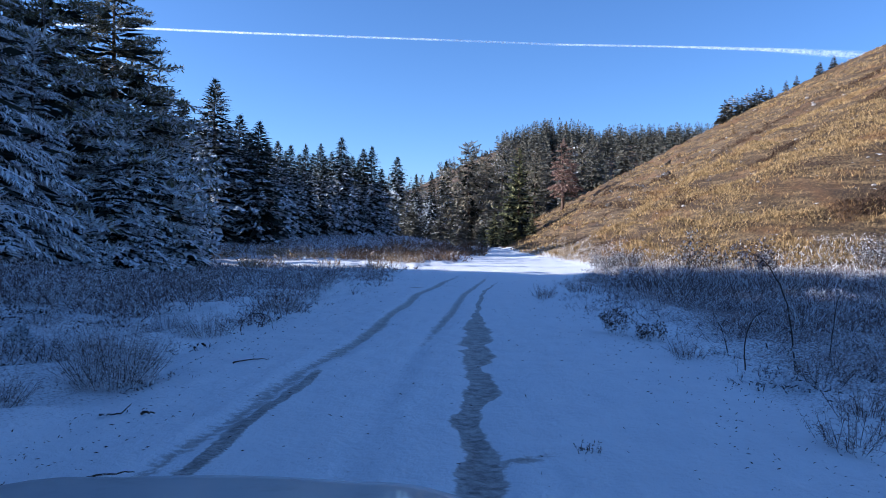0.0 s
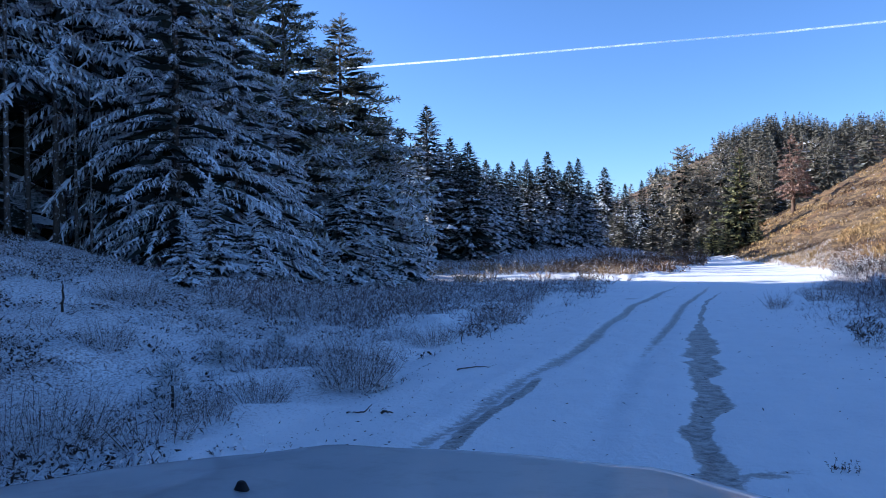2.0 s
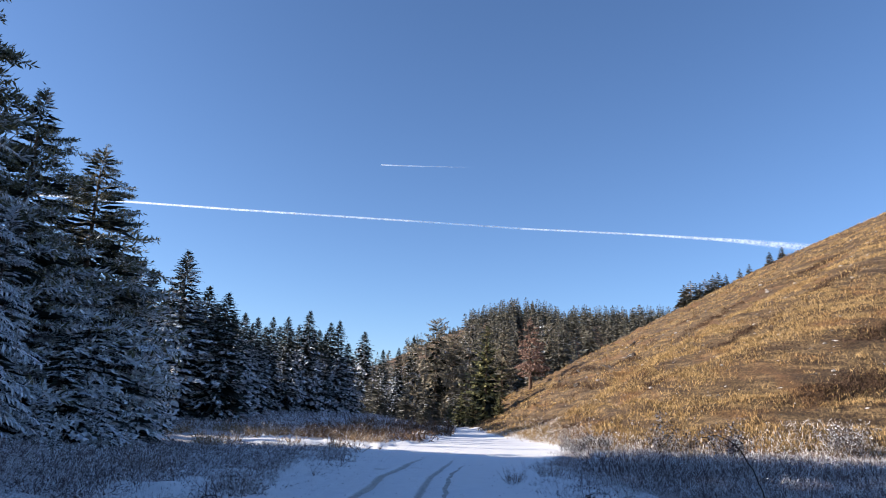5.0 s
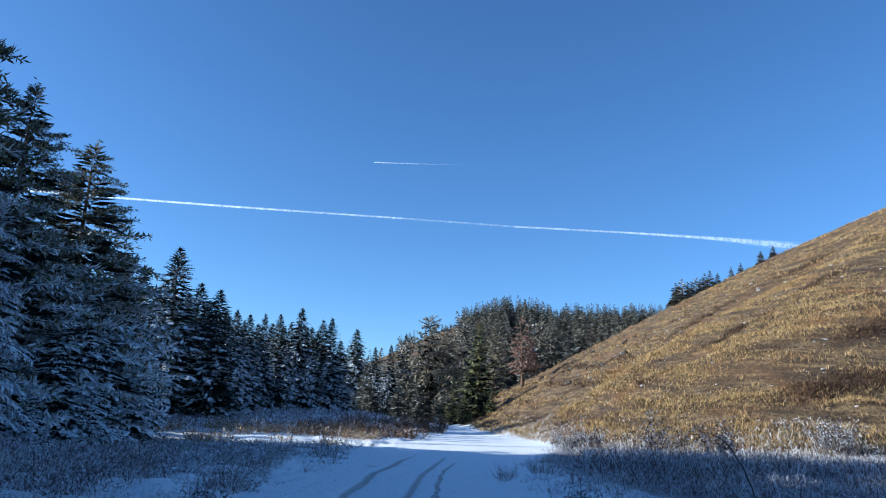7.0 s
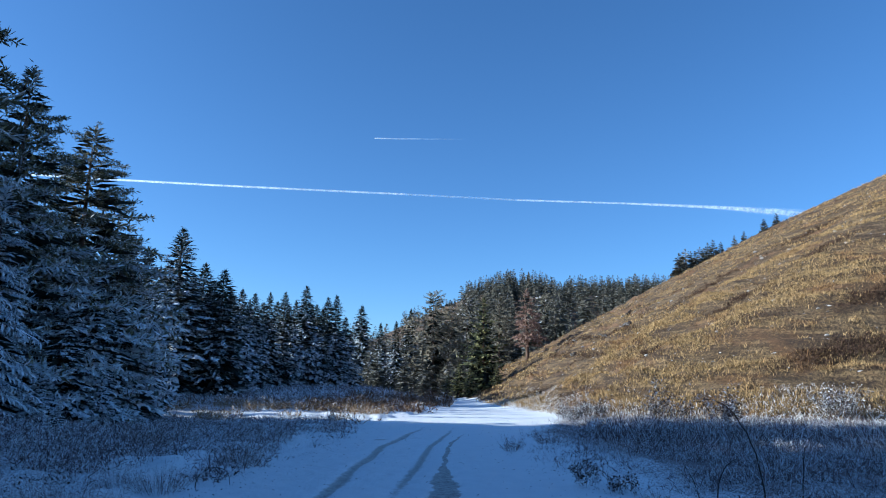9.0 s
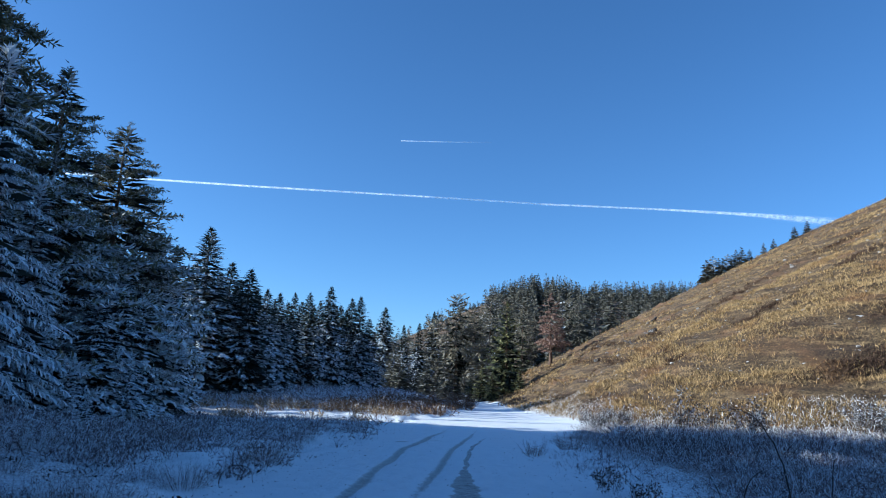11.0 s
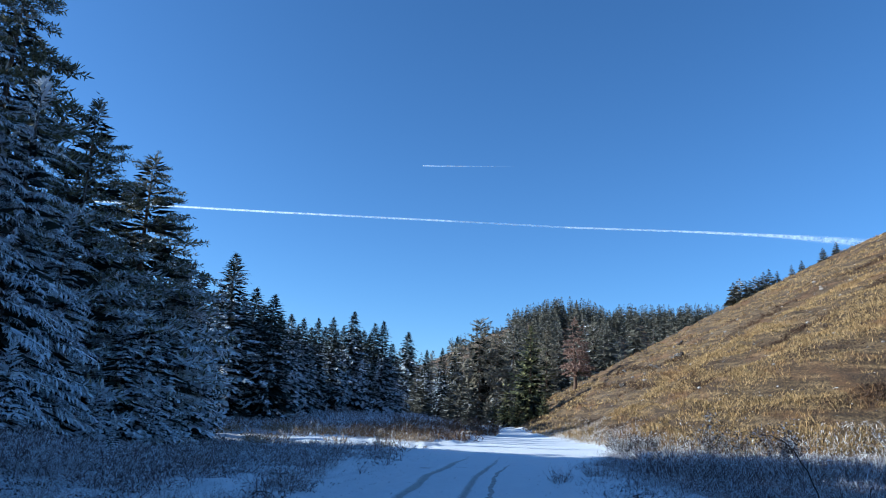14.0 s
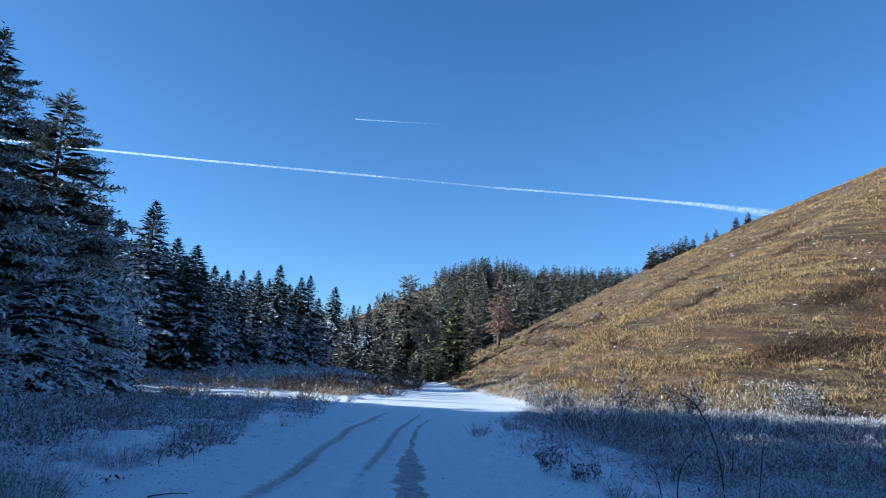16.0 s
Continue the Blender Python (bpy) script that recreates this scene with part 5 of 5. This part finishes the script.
    for x in (-0.755, -0.005):
        bm = bmesh.new()
        bmesh.ops.create_cone(bm, cap_ends=True, segments=10, radius1=0.017, radius2=0.008, depth=0.018)
        for v in bm.verts:
            v.co.y *= 0.75
            v.co += Vector((x, 1.075, float(hood_z(x - cx, 1.075)) + 0.008))
        bmesh.ops.bevel(bm, geom=bm.edges[:], offset=0.002, segments=1, affect="EDGES")
        part("washer_nozzle", bm, RUBBER, car, "small black washer nozzle")
    # top of the dashboard behind the windscreen
    bm = bmesh.new()
    rows = []
    for i in range(21):
        dx = -0.75 + 1.5 * i / 20
        rows.append([bm.verts.new((cx + dx, y - 0.05 * (dx / 0.75) ** 2, z)) for y, z in ((0.78, 1.04), (0.74, 1.105), (0.68, 1.118), (0.42, 1.05), (0.38, 0.88))])
    for r, q in zip(rows, rows[1:]):
        for k in range(4):
            bm.faces.new((r[k], r[k + 1], q[k + 1], q[k]))
    for f in bm.faces:
        f.smooth = True
    part("dashboard", bm, DASH, car, "dark dashboard top")
    # roof, sides and back of the cabin round the camera
    # unseen; added so that the dashboard lies in shade
    bm = bmesh.new()
    rows = []
    for i in range(17):
        dx = -0.93 + 1.86 * i / 16
        c = abs(dx) / 0.93
        rows.append([bm.verts.new((cx + dx, y, z - 0.12 * c ** 4)) for y, z in ((0.17, 1.72), (0.1, 1.76), (-0.6, 1.80), (-1.6, 1.76), (-2.2, 1.62), (-2.45, 1.1), (-2.5, 0.4))])
    for r, q in zip(rows, rows[1:]):
        for k in range(6):
            bm.faces.new((r[k], r[k + 1], q[k + 1], q[k]))
    for f in bm.faces:
        f.smooth = True
    part("roof", bm, PAINT, car)
    for s in (-1, 1):
        bm = bmesh.new()
        x = cx + s * 0.93
        vs = [bm.verts.new((x, y, z)) for y, z in ((0.17, 1.60), (0.5, 1.0), (0.55, 0.35), (-2.45, 0.35), (-2.42, 1.0), (-2.15, 1.5), (-1.6, 1.62))]
        bm.faces.new(vs)
        bmesh.ops.solidify(bm, geom=bm.faces[:], thickness=0.03)
        part("side_panel", bm, PAINT, car)
    # front wheels
    for s in (-1, 1):
        bm = bmesh.new()
        rings = []
        prof = [(-0.11, 0.20), (-0.11, 0.32), (-0.08, 0.345), (0.08, 0.345), (0.11, 0.32), (0.11, 0.20)]
        for k in range(28):
            a = 2 * math.pi * k / 28
            rings.append([bm.verts.new((cx + s * 0.78 + p, 1.25 + r * math.cos(a), 0.33 + r * math.sin(a))) for p, r in prof])
        for k in range(28):
            r, q = rings[k], rings[(k + 1) % 28]
            for i in range(5):
                bm.faces.new((r[i], r[i + 1], q[i + 1], q[i]))
        wheel = part("tyre", bm, RUBBER, car)
        bm = bmesh.new()
        bmesh.ops.create_cone(bm, cap_ends=True, segments=20, radius1=0.205, radius2=0.205, depth=0.14)
        bmesh.ops.transform(bm, matrix=pose(cx + s * 0.78, 1.25, 0.33, 0, 90, 0), verts=bm.verts)
        part("rim", bm, PAINT, wheel)
    return car


make_car()


# ---------------------------------------------------------------- contrails high in the sky
def make_contrail_ribbon(pts, widths, dist, label):
    """A band of vapour through points given as bearing and elevation."""
    quads, edge = [], []
    c = []
    for az, el in pts:
        c.append(Vector((math.sin(radians(az)) * math.cos(radians(el)), math.cos(radians(az)) * math.cos(radians(el)), math.sin(radians(el)))) * dist)
    bm = bmesh.new()
    lay = bm.verts.layers.float.new("edge")
    rows = []
    for i, p in enumerate(c):
        d = (c[min(i + 1, len(c) - 1)] - c[max(i - 1, 0)]).normalized()
        up = d.cross(p).normalized()
        row = []
        for k, a in ((-1, 0.0), (-0.35, 0.85), (0.35, 0.85), (1, 0.0)):
            v = bm.verts.new(p + up * widths[i][0] * k)
            v[lay] = a * widths[i][1]
            row.append(v)
        rows.append(row)
    for r, q in zip(rows, rows[1:]):
        for k in range(3):
            bm.faces.new((r[k], r[k + 1], q[k + 1], q[k]))
    ob = part("contrail", bm, VAPOUR)
    ob.visible_shadow = False
    return tagged(ob, label, "contrail", kind="structure")


make_contrail_ribbon([(-34, 14.1), (-28.54, 14.69), (-22.79, 15.19), (-16.5, 15.6), (-10.42, 15.87), (-0.62, 15.96), (9.13, 15.57), (18.31, 14.99), (24.59, 14.3), (28.43, 13.69), (31.3, 13.14), (34, 12.5)],
                     [(5.2, 0.9)] * 5 + [(5, 0.9), (5, 0.85), (5, 0.75), (8, 0.6), (14, 0.42), (20, 0.3), (24, 0.1)], 3000, "long white contrail crossing the clear sky")
make_contrail_ribbon([(-3.4, 20.47), (-2, 20.5), (0.5, 20.56), (4.8, 20.6)], [(3, 1.1), (3.2, 0.9), (3.2, 0.5), (3, 0.0)], 3000, "short thin contrail in the clear sky")
